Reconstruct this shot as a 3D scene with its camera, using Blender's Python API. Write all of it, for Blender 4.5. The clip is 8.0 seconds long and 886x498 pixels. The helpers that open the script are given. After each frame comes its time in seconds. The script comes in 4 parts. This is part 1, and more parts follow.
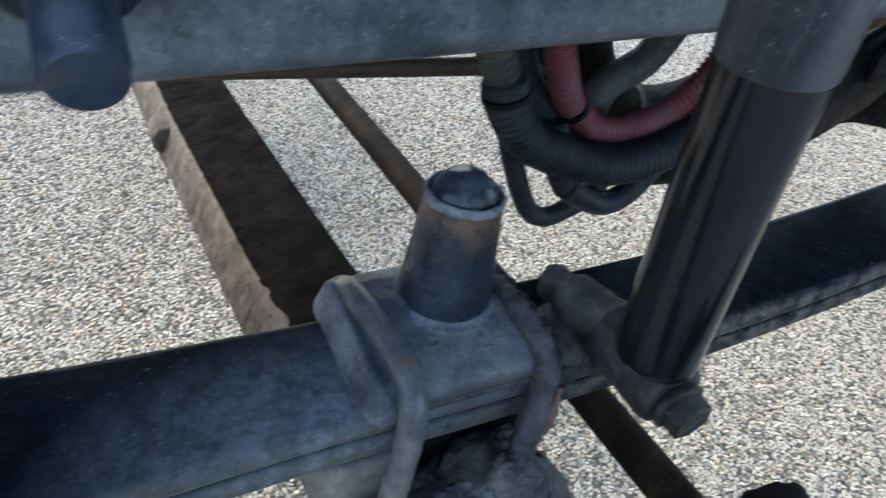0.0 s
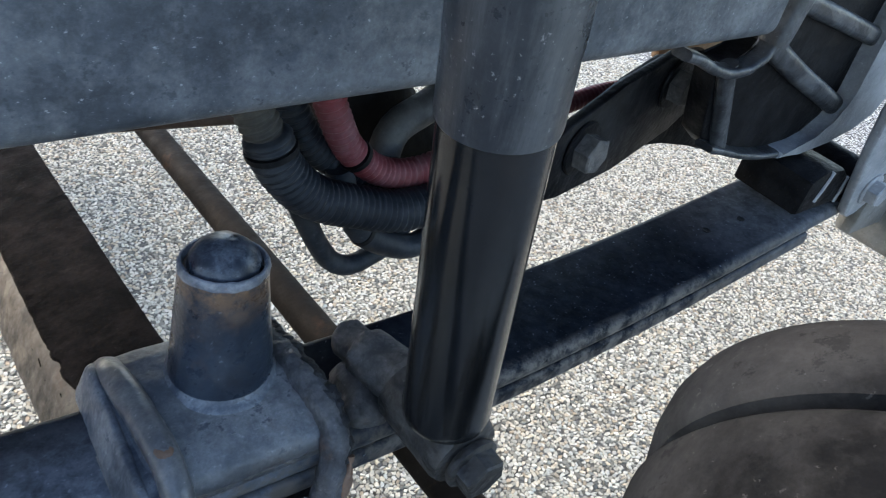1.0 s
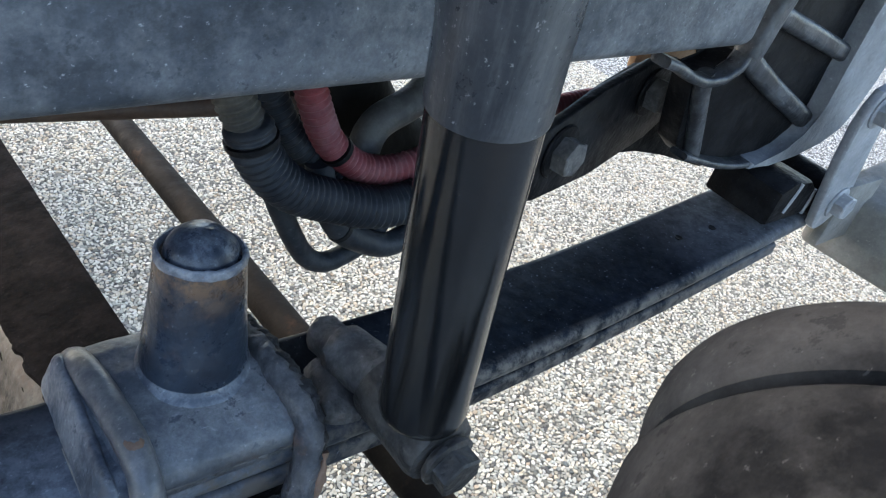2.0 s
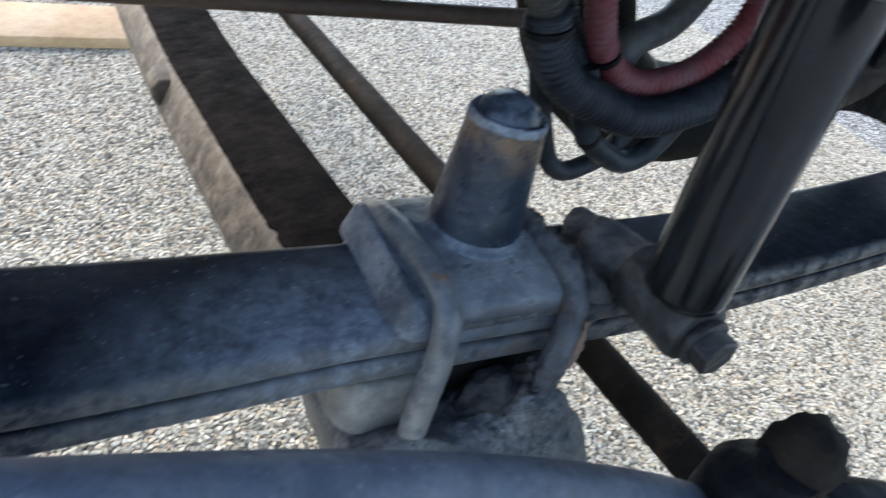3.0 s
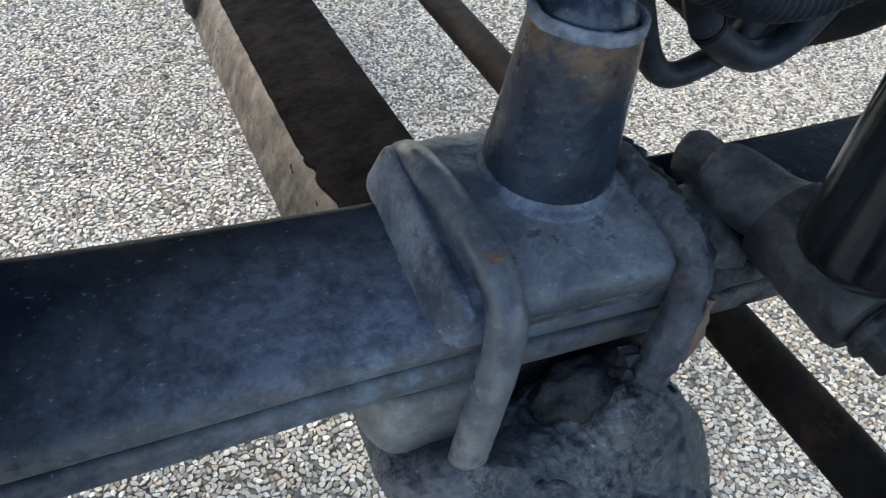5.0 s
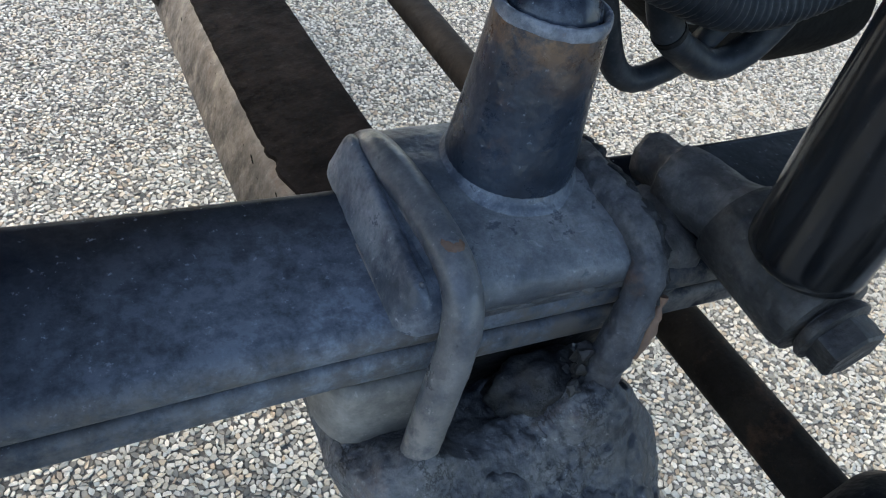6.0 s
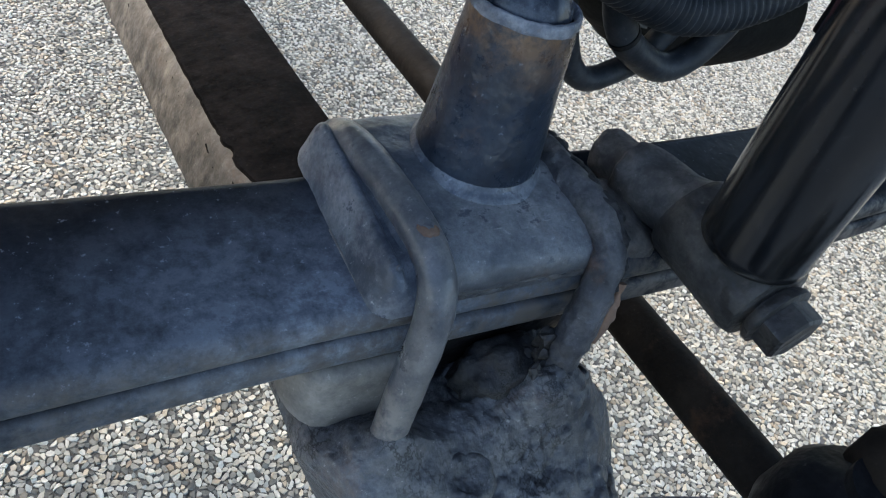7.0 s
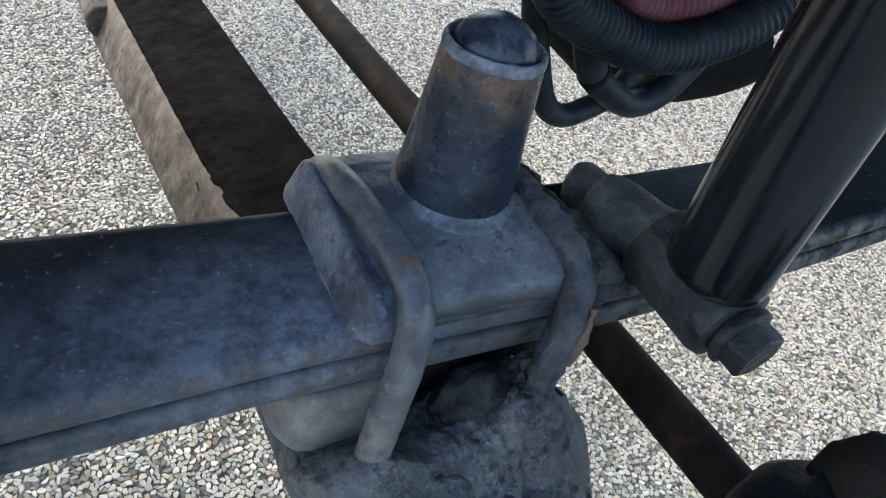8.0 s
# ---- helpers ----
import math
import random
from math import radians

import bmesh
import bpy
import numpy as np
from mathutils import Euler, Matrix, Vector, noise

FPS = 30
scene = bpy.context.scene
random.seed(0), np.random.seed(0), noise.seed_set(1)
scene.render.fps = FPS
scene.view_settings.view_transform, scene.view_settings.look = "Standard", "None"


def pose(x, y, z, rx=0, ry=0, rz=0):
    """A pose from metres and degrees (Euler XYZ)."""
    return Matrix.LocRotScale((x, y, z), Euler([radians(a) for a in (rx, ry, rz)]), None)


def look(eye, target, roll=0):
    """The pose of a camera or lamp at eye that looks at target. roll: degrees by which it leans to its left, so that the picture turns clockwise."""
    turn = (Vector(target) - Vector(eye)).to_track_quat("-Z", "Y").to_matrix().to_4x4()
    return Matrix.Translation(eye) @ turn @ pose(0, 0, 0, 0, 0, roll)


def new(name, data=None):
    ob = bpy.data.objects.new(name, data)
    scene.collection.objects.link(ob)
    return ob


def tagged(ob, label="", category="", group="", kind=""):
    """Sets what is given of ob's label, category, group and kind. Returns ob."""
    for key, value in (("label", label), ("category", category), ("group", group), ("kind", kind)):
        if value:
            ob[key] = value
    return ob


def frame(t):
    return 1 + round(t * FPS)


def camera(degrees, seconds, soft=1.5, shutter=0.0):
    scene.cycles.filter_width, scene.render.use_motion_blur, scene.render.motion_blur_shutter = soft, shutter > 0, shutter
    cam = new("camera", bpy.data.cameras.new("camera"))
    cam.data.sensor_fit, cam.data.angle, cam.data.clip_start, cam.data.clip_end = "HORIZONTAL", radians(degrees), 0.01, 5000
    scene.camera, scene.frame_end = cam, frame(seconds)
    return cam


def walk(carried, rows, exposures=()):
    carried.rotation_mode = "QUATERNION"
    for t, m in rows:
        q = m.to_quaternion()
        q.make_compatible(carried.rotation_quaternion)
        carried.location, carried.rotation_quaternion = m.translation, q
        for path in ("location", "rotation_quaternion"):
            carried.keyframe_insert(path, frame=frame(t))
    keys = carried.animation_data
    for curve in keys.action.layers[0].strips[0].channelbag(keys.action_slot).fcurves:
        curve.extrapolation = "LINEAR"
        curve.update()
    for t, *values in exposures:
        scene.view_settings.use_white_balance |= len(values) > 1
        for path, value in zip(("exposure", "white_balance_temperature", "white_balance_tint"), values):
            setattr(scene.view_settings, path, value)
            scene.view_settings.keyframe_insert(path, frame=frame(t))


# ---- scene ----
cam = camera(61.0, 8.0, soft=1.1, shutter=0.3)
PATH = [
    (0, (-0.233, -0.355, 0.931), (0.597, 0.962, -0.325), 11.2),
    (0.3, (-0.185, -0.358, 0.952), (0.744, 0.913, -0.282), 11.8),
    (0.5, (-0.164, -0.36, 0.962), (0.812, 0.885, -0.261), 11.6),
    (0.7, (-0.151, -0.367, 0.961), (0.869, 0.86, -0.245), 12.0),
    (1, (-0.142, -0.357, 0.952), (0.935, 0.844, -0.23), 12.7),
    (1.2, (-0.138, -0.352, 0.948), (0.973, 0.83, -0.222), 13.3),
    (2.3, (-0.17, -0.364, 0.93), (0.98, 0.814, -0.206), 16.1),
    (2.4, (-0.193, -0.369, 0.921), (0.945, 0.829, -0.206), 15.9),
    (2.5, (-0.209, -0.372, 0.915), (0.9, 0.843, -0.222), 16.4),
    (2.6, (-0.228, -0.37, 0.905), (0.861, 0.858, -0.239), 17.0),
    (2.8, (-0.256, -0.373, 0.884), (0.762, 0.894, -0.281), 16.9),
    (3, (-0.288, -0.372, 0.868), (0.645, 0.928, -0.332), 16.7),
    (3.1, (-0.303, -0.371, 0.856), (0.579, 0.946, -0.365), 16.3),
    (3.3, (-0.324, -0.366, 0.834), (0.446, 0.979, -0.431), 14.6),
    (3.4, (-0.322, -0.36, 0.828), (0.398, 0.995, -0.455), 14.3),
    (3.5, (-0.316, -0.345, 0.829), (0.366, 1.017, -0.467), 13.6),
    (3.6, (-0.29, -0.318, 0.829), (0.337, 1.051, -0.487), 12.1),
    (4, (-0.224, -0.273, 0.837), (0.368, 1.056, -0.536), 9.7),
    (4.5, (-0.211, -0.267, 0.79), (0.392, 0.977, -0.655), 8.8),
    (5, (-0.194, -0.262, 0.809), (0.448, 0.953, -0.643), 9.0),
    (5.2, (-0.188, -0.268, 0.811), (0.483, 0.941, -0.634), 9.5),
    (6.3, (-0.203, -0.268, 0.802), (0.601, 0.891, -0.616), 16.9),
    (6.5, (-0.21, -0.271, 0.802), (0.65, 0.857, -0.608), 19.0),
    (7, (-0.219, -0.272, 0.803), (0.686, 0.846, -0.587), 19.4),
    (7.5, (-0.216, -0.277, 0.823), (0.715, 0.896, -0.502), 17.4),
    (8, (-0.222, -0.29, 0.816), (0.713, 0.888, -0.501), 18.2),
]
EXPOSURES = [(t, 2.25 + e, 6560, 10) for t, e in ((0.0, -0.05), (0.5, 0.1), (1.2, 0.2), (2.3, 0.38), (2.6, 0.38), (3.0, 0.15), (3.5, 0.28), (4.0, -0.05), (4.5, -0.1), (5.2, 0.0), (6.5, -0.05), (8.0, 0.0))]
walk(cam, [(t, look(eye, target, roll)) for t, eye, target, roll in PATH], exposures=EXPOSURES)

# ---- world, sun and exposure ----
world = bpy.data.worlds.new("sky")
world.use_nodes = True
scene.world = world
wn = world.node_tree.nodes
sky = wn.new("ShaderNodeTexSky")
sky.sky_type = "NISHITA"
sky.sun_disc = False
sky.sun_elevation = radians(36)
sky.sun_rotation = radians(-30)
wn["Background"].inputs["Strength"].default_value = 0.15
world.node_tree.links.new(sky.outputs["Color"], wn["Background"].inputs["Color"])

sun = new("sun", bpy.data.lights.new("sun", "SUN"))
sun.data.energy, sun.data.angle, sun.data.color = 0.60, radians(14.0), (1.0, 0.91, 0.77)
sun.matrix_world = look((-5.0, 8.66, 7.27), (0, 0, 0))


# ---- materials ----
def material(name, rough=0.6, metal=0.0, spec=0.3):
    m = bpy.data.materials.new(name)
    m.use_nodes = True
    b = m.node_tree.nodes["Principled BSDF"]
    b.inputs["Roughness"].default_value = rough
    b.inputs["Metallic"].default_value = metal
    b.inputs["Specular IOR Level"].default_value = spec
    return m, m.node_tree.nodes, m.node_tree.links, b


def noise_node(n, l, scale, detail=6, rough=0.6, coord="Object", along=None):
    tc = n.new("ShaderNodeTexCoord")
    tx = n.new("ShaderNodeTexNoise")
    tx.inputs["Scale"].default_value, tx.inputs["Detail"].default_value, tx.inputs["Roughness"].default_value = scale, detail, rough
    if along:
        mp = n.new("ShaderNodeMapping")
        mp.inputs["Scale"].default_value = along
        l.new(tc.outputs[coord], mp.inputs["Vector"])
        l.new(mp.outputs["Vector"], tx.inputs["Vector"])
    else:
        l.new(tc.outputs[coord], tx.inputs["Vector"])
    return tx.outputs["Fac"]


def ramp(n, l, fac, stops):
    r = n.new("ShaderNodeValToRGB")
    e = r.color_ramp.elements
    while len(e) < len(stops):
        e.new(0.5)
    for k, (p, c) in zip(e, stops):
        k.position, k.color = p, (*c, 1)
    l.new(fac, r.inputs["Fac"])
    return r.outputs["Color"]


def mix(n, l, fac, a, b):
    x = n.new("ShaderNodeMix")
    x.data_type = "RGBA"
    for sock, v in ((x.inputs[0], fac), (x.inputs[6], a), (x.inputs[7], b)):
        if isinstance(v, tuple):
            sock.default_value = (*v, 1)
        elif isinstance(v, (int, float)):
            sock.default_value = v
        else:
            l.new(v, sock)
    return x.outputs[2]


def bump(n, l, b, height, strength, distance=0.002):
    k = n.new("ShaderNodeBump")
    k.inputs["Strength"].default_value, k.inputs["Distance"].default_value = strength, distance
    l.new(height, k.inputs["Height"])
    l.new(k.outputs["Normal"], b.inputs["Normal"])
    return k


def painted(name, dark, pale, dust, rust=0.0, rough=(0.35, 0.7), dust_scale=26.0, dust_amount=0.5, bumps=0.35, rust_scale=14.0, tone_spots=None, spec=0.3, band=None, along=None, specks=0.25, scuffs=0.45, grit=0.12, cracks=0.0):
    """Old chassis paint: two tones, a film of dust in patches and specks, spots of rust."""
    m, n, l, b = material(name, spec=spec)
    base = ramp(n, l, noise_node(n, l, 15.0, 10, 0.7), [(0.38, dark), (0.62, pale)])
    film = ramp(n, l, noise_node(n, l, dust_scale, 12, 0.74, along=along), [(0.45, (0, 0, 0)), (0.66, (dust_amount,) * 3)])
    col = mix(n, l, film, base, dust)
    for spot in tone_spots or ():
        # a soft spot of another tone round one place of the thing
        tc = n.new("ShaderNodeTexCoord")
        mp = n.new("ShaderNodeMapping")
        mp.vector_type = "TEXTURE"
        mp.inputs["Location"].default_value, mp.inputs["Scale"].default_value = spot[:2]
        l.new(tc.outputs["Object"], mp.inputs["Vector"])
        gr = n.new("ShaderNodeTexGradient")
        gr.gradient_type = "SPHERICAL"
        l.new(mp.outputs["Vector"], gr.inputs["Vector"])
        mul = n.new("ShaderNodeMath")
        mul.operation = "MULTIPLY"
        l.new(gr.outputs["Fac"], mul.inputs[0])
        l.new(ramp(n, l, noise_node(n, l, 60.0, 12, 0.78), [(0.36, (0.30,) * 3), (0.50, (0.65,) * 3), (0.64, (1.15,) * 3)]), mul.inputs[1])
        col = mix(n, l, mul.outputs[0], col, (*spot, dust)[2])
    # worn dark scuffs and pale specks
    scuff = ramp(n, l, noise_node(n, l, 60.0, 7, 0.72), [(0.585, (0, 0, 0)), (0.625, (scuffs,) * 3)])
    col = mix(n, l, scuff, col, dark)
    speck = ramp(n, l, noise_node(n, l, 260.0, 4, 0.65), [(0.655, (0, 0, 0)), (0.685, (specks,) * 3)])
    col = mix(n, l, speck, col, tuple(min(1, c * 1.5) for c in dust))
    # gritty fine grain
    k = n.new("ShaderNodeMix")
    k.data_type, k.blend_type = "RGBA", "MULTIPLY"
    k.inputs[0].default_value = 1.0
    l.new(col, k.inputs[6])
    l.new(ramp(n, l, noise_node(n, l, 130.0, 9, 0.85), [(0.36, (1 - grit,) * 3), (0.5, (1.0,) * 3), (0.64, (1 + 1.3 * grit,) * 3)]), k.inputs[7])
    col = k.outputs[2]
    if cracks:
        # dried crust split into small cakes, in patches
        vo = n.new("ShaderNodeTexVoronoi")
        vo.feature = "DISTANCE_TO_EDGE"
        vo.inputs["Scale"].default_value = 95.0
        tc = n.new("ShaderNodeTexCoord")
        bend = n.new("ShaderNodeVectorMath")
        bend.operation = "ADD"
        l.new(tc.outputs["Object"], bend.inputs[0])
        wave = n.new("ShaderNodeTexNoise")
        wave.inputs["Scale"].default_value, wave.inputs["Detail"].default_value = 60.0, 5
        shift = n.new("ShaderNodeVectorMath")
        shift.operation = "SCALE"
        shift.inputs["Scale"].default_value = 0.016
        l.new(wave.outputs["Color"], shift.inputs[0])
        l.new(shift.outputs["Vector"], bend.inputs[1])
        l.new(bend.outputs["Vector"], vo.inputs["Vector"])
        gap = n.new("ShaderNodeMath")
        gap.operation = "MULTIPLY"
        l.new(ramp(n, l, vo.outputs["Distance"], [(0.0, (cracks,) * 3), (0.11, (0, 0, 0))]), gap.inputs[0])
        l.new(ramp(n, l, noise_node(n, l, 22.0, 4, 0.6), [(0.44, (0, 0, 0)), (0.56, (1, 1, 1))]), gap.inputs[1])
        col = mix(n, l, gap.outputs[0], col, tuple(0.25 * c for c in dark))
    if rust:
        spots = ramp(n, l, noise_node(n, l, rust_scale, 11, 0.78), [(0.57, (0, 0, 0)), (0.66, (rust,) * 3)])
        col = mix(n, l, spots, col, (0.13, 0.065, 0.035))
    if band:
        # a second tone creeping from one edge along an axis of the thing, as rust on the post
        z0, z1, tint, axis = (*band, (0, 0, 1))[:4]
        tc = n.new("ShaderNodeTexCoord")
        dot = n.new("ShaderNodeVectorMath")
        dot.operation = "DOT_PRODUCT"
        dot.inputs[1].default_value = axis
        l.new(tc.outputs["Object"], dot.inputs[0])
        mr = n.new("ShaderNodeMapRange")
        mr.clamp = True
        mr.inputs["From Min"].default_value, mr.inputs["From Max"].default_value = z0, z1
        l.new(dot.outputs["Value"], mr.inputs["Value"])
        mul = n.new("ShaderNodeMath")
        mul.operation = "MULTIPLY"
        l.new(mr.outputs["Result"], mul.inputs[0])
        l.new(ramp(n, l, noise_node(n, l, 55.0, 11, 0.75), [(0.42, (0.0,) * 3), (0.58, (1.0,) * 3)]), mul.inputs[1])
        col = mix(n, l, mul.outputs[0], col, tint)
    l.new(col, b.inputs["Base Color"])
    ro = n.new("ShaderNodeMapRange")
    ro.inputs["From Min"].default_value, ro.inputs["From Max"].default_value = 0.35, 0.65
    ro.inputs["To Min"].default_value, ro.inputs["To Max"].default_value = rough
    l.new(noise_node(n, l, 40.0, 10, 0.75), ro.inputs["Value"])
    l.new(ro.outputs["Result"], b.inputs["Roughness"])
    wide = bump(n, l, b, noise_node(n, l, 42.0, 3, 0.5), min(1.0, bumps), 0.008)
    fine = bump(n, l, b, noise_node(n, l, 190.0, 5, 0.6), min(1.0, 0.6 * bumps), 0.0018)
    l.new(wide.outputs["Normal"], fine.inputs["Normal"])
    return m


# Pale spots: dust, with the brighter light at clamp and tip painted in.
M_LEAF = painted("leaf_paint", (0.0024, 0.0034, 0.0056), (0.0062, 0.0086, 0.0138), (0.218, 0.238, 0.272), 0.0, (0.30, 0.5), 70, 0.04, 0.12, tone_spots=(((-0.095, -0.045, 0.03), (0.21, 0.10, 0.14)), ((0.80, 0.035, 0.05), (0.30, 0.16, 0.2), (0.17, 0.175, 0.185))), spec=0.045, scuffs=0.15, specks=0.25, band=(-0.040, -0.051, (0.100, 0.089, 0.079), (-0.035, 1, 0)))
# Second spot: brown dirt low on the front, darkened further for that face's shade.
M_CAST = painted("cast_paint", (0.042, 0.0485, 0.059), (0.086, 0.095, 0.109), (0.195, 0.192, 0.186), 0.22, (0.36, 0.62), 30, 0.28, 0.5, spec=0.35, tone_spots=(((0.0, -0.022, 0.03), (0.075, 0.05, 0.05)), ((0.0, -0.063, 0.006), (0.085, 0.030, 0.014), (0.046, 0.042, 0.040))), scuffs=0.9, grit=0.28)
M_LIP = painted("lip_paint", (0.036, 0.044, 0.058), (0.116, 0.130, 0.154), (0.28, 0.276, 0.270), 0.14, (0.30, 0.55), 30, 0.42, 0.45, spec=0.4, scuffs=1.0, grit=0.28)
M_POST = painted("post_paint", (0.0060, 0.0100, 0.0180), (0.0180, 0.0275, 0.0440), (0.110, 0.124, 0.142), 0.28, (0.22, 0.42), 34, 0.14, 0.35, 26.0, band=(0.086, 0.116, (0.15, 0.090, 0.050)), spec=0.4, specks=0.45)
M_RIM = painted("rusty_rim", (0.07, 0.078, 0.095), (0.17, 0.18, 0.20), (0.32, 0.33, 0.35), 0.7, (0.35, 0.65), 60, 0.6, 0.8, 70.0)
M_RUST = painted("rust", (0.11, 0.066, 0.046), (0.20, 0.115, 0.072), (0.15, 0.11, 0.085), 0.2, (0.7, 0.9), 70, 0.5, 0.5, 80.0)
M_BOLT = painted("ubolt_paint", (0.048, 0.051, 0.058), (0.118, 0.117, 0.119), (0.30, 0.282, 0.256), 0.35, (0.24, 0.5), 26, 0.36, 0.25, 20.0, spec=0.45, band=(0.085, 0.02, (0.175, 0.159, 0.142)), scuffs=0.8, grit=0.24)
M_BOLT_DARK = painted("dark_ubolt_paint", (0.028, 0.029, 0.034), (0.074, 0.074, 0.078), (0.165, 0.158, 0.150), 0.4, (0.40, 0.7), 30, 0.42, 0.9, 24.0, spec=0.35, grit=0.28)
M_AXLE = painted("axle_paint", (0.024, 0.0255, 0.0300), (0.078, 0.0795, 0.0845), (0.185, 0.179, 0.170), 0.25, (0.33, 0.7), 40, 0.44, 1.0, spec=0.38, specks=0.4, scuffs=0.7, grit=0.32, cracks=0.9)
# The band turns the beam side darker brown towards its bottom.
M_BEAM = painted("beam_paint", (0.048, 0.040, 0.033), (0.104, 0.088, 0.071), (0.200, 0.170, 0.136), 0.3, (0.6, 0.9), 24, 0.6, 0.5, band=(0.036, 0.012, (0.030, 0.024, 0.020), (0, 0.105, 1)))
M_PAD = painted("pad_paint", (0.096, 0.090, 0.082), (0.165, 0.154, 0.140), (0.245, 0.226, 0.200), 0.15, (0.6, 0.9), 30, 0.5, 0.25)
M_RAIL = painted("rail_paint", (0.038, 0.043, 0.050), (0.082, 0.090, 0.102), (0.23, 0.235, 0.24), 0.0, (0.35, 0.6), 22, 0.45, 0.3, scuffs=0.7, grit=0.2, specks=0.5)
M_FLANGE = painted("dusty_flange", (0.095, 0.098, 0.105), (0.165, 0.170, 0.178), (0.29, 0.29, 0.29), 0.0, (0.5, 0.8), 20, 0.5, 0.4)
M_SHOCK = painted("shock_paint", (0.0026, 0.0028, 0.0033), (0.0068, 0.0072, 0.0080), (0.115, 0.107, 0.097), 0.0, (0.10, 0.22), 30, 0.16, 0.02, along=(1.0, 1.0, 0.04), specks=0.06, spec=0.5, scuffs=0.1)
M_COVER = painted("cover_paint", (0.0185, 0.0198, 0.0228), (0.039, 0.041, 0.045), (0.23, 0.225, 0.215), 0.0, (0.22, 0.45), 24, 0.34, 0.12, along=(1.0, 1.0, 0.08), specks=0.4)
M_ROD = painted("rod_paint", (0.0056, 0.0046, 0.0040), (0.0130, 0.0104, 0.0084), (0.036, 0.029, 0.023), 0.2, (0.6, 0.85), 22, 0.25, 0.3, spec=0.05)
M_LINK = painted("link_paint", (0.0273, 0.03588, 0.05148), (0.0585, 0.0702, 0.09204), (0.1404, 0.1521, 0.1677), 0.0, (0.4, 0.65), 24, 0.4, 0.3)
M_MORTAR = painted("grey_mortar", (0.060, 0.056, 0.048), (0.125, 0.117, 0.103), (0.22, 0.207, 0.186), 0.0, (0.8, 0.95), 60, 0.4, 0.3)
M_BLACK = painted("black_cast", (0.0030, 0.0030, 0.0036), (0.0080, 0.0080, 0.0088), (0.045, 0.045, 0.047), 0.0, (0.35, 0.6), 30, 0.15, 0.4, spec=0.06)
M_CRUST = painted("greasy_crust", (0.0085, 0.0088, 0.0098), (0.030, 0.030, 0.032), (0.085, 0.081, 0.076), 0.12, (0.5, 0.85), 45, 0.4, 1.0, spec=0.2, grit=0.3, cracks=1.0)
M_EYE = painted("dirty_eye", (0.0105, 0.0100, 0.0102), (0.0285, 0.0270, 0.0265), (0.080, 0.075, 0.069), 0.2, (0.4, 0.7), 30, 0.45, 0.7, spec=0.25, grit=0.28)
M_BLACKGREY = painted("dirty_cast", (0.030, 0.0285, 0.0285), (0.074, 0.069, 0.066), (0.16, 0.148, 0.135), 0.25, (0.5, 0.8), 30, 0.5, 0.8, grit=0.2)
M_DUSTY = painted("dusty_panel", (0.10, 0.095, 0.085), (0.17, 0.16, 0.145), (0.26, 0.24, 0.21), 0.0, (0.7, 0.9), 5, 0.6, 0.3)
M_TANPLATE = painted("tan_plate", (0.20, 0.11, 0.055), (0.33, 0.20, 0.11), (0.38, 0.28, 0.19), 0.3, (0.6, 0.9), 9, 0.5, 0.4)
M_STEEL = painted("zinc_steel", (0.135, 0.141, 0.152), (0.225, 0.231, 0.242), (0.31, 0.31, 0.31), 0.1, (0.35, 0.6), 26, 0.4, 0.3)
M_HOSE = painted("hose_plastic", (0.008, 0.0098, 0.0135), (0.018, 0.0215, 0.027), (0.065, 0.067, 0.070), 0.0, (0.4, 0.6), 30, 0.25, 0.2, spec=0.15)
M_HOSE_TAN = painted("dusty_hose", (0.023, 0.0215, 0.0190), (0.046, 0.042, 0.0355), (0.11, 0.10, 0.083), 0.0, (0.6, 0.9), 30, 0.5, 0.4)
M_HOSE_GREY = painted("grey_hose", (0.030, 0.0295, 0.0285), (0.051, 0.050, 0.047), (0.095, 0.091, 0.083), 0.0, (0.5, 0.8), 30, 0.5, 0.3)
M_RED = painted("red_hose", (0.078, 0.0125, 0.016), (0.130, 0.023, 0.027), (0.13, 0.082, 0.088), 0.0, (0.5, 0.75), 24, 0.55, 0.3)
M_REDPAINT = painted("red_engine_paint", (0.17, 0.016, 0.012), (0.27, 0.036, 0.025), (0.10, 0.065, 0.06), 0.0, (0.35, 0.7), 8, 0.7, 0.3)
M_RUBBER = painted("rubber", (0.002016, 0.001882, 0.001658), (0.00448, 0.004122, 0.003584), (0.01344, 0.0121, 0.0103), 0.0, (0.75, 0.95), 12, 0.35, 0.3, spec=0.12)
M_CHAMBER = painted("dusty_chamber", (0.0110, 0.0100, 0.0092), (0.037, 0.033, 0.028), (0.112, 0.101, 0.085), 0.0, (0.75, 0.95), 7, 0.5, 0.3, spec=0.06)
M_DOME = painted("rubber_dome", (0.012, 0.016, 0.025), (0.035, 0.044, 0.060), (0.20, 0.22, 0.25), 0.0, (0.22, 0.42), 60, 0.35, 0.3, spec=0.25)
M_WOOD = painted("tan_board", (0.34, 0.22, 0.12), (0.44, 0.30, 0.17), (0.52, 0.4, 0.27), 0.0, (0.7, 0.9), 6, 0.5, 0.2)
# Dark grease, its colour deepened for the shade under the engine.
M_SHADED_GRIME = painted("shaded_grime", (0.0022, 0.0018, 0.0018), (0.0078, 0.0062, 0.0060), (0.0225, 0.0178, 0.0162), 0.0, (0.75, 0.95), 30, 0.38, 0.55, spec=0.025, grit=0.22)
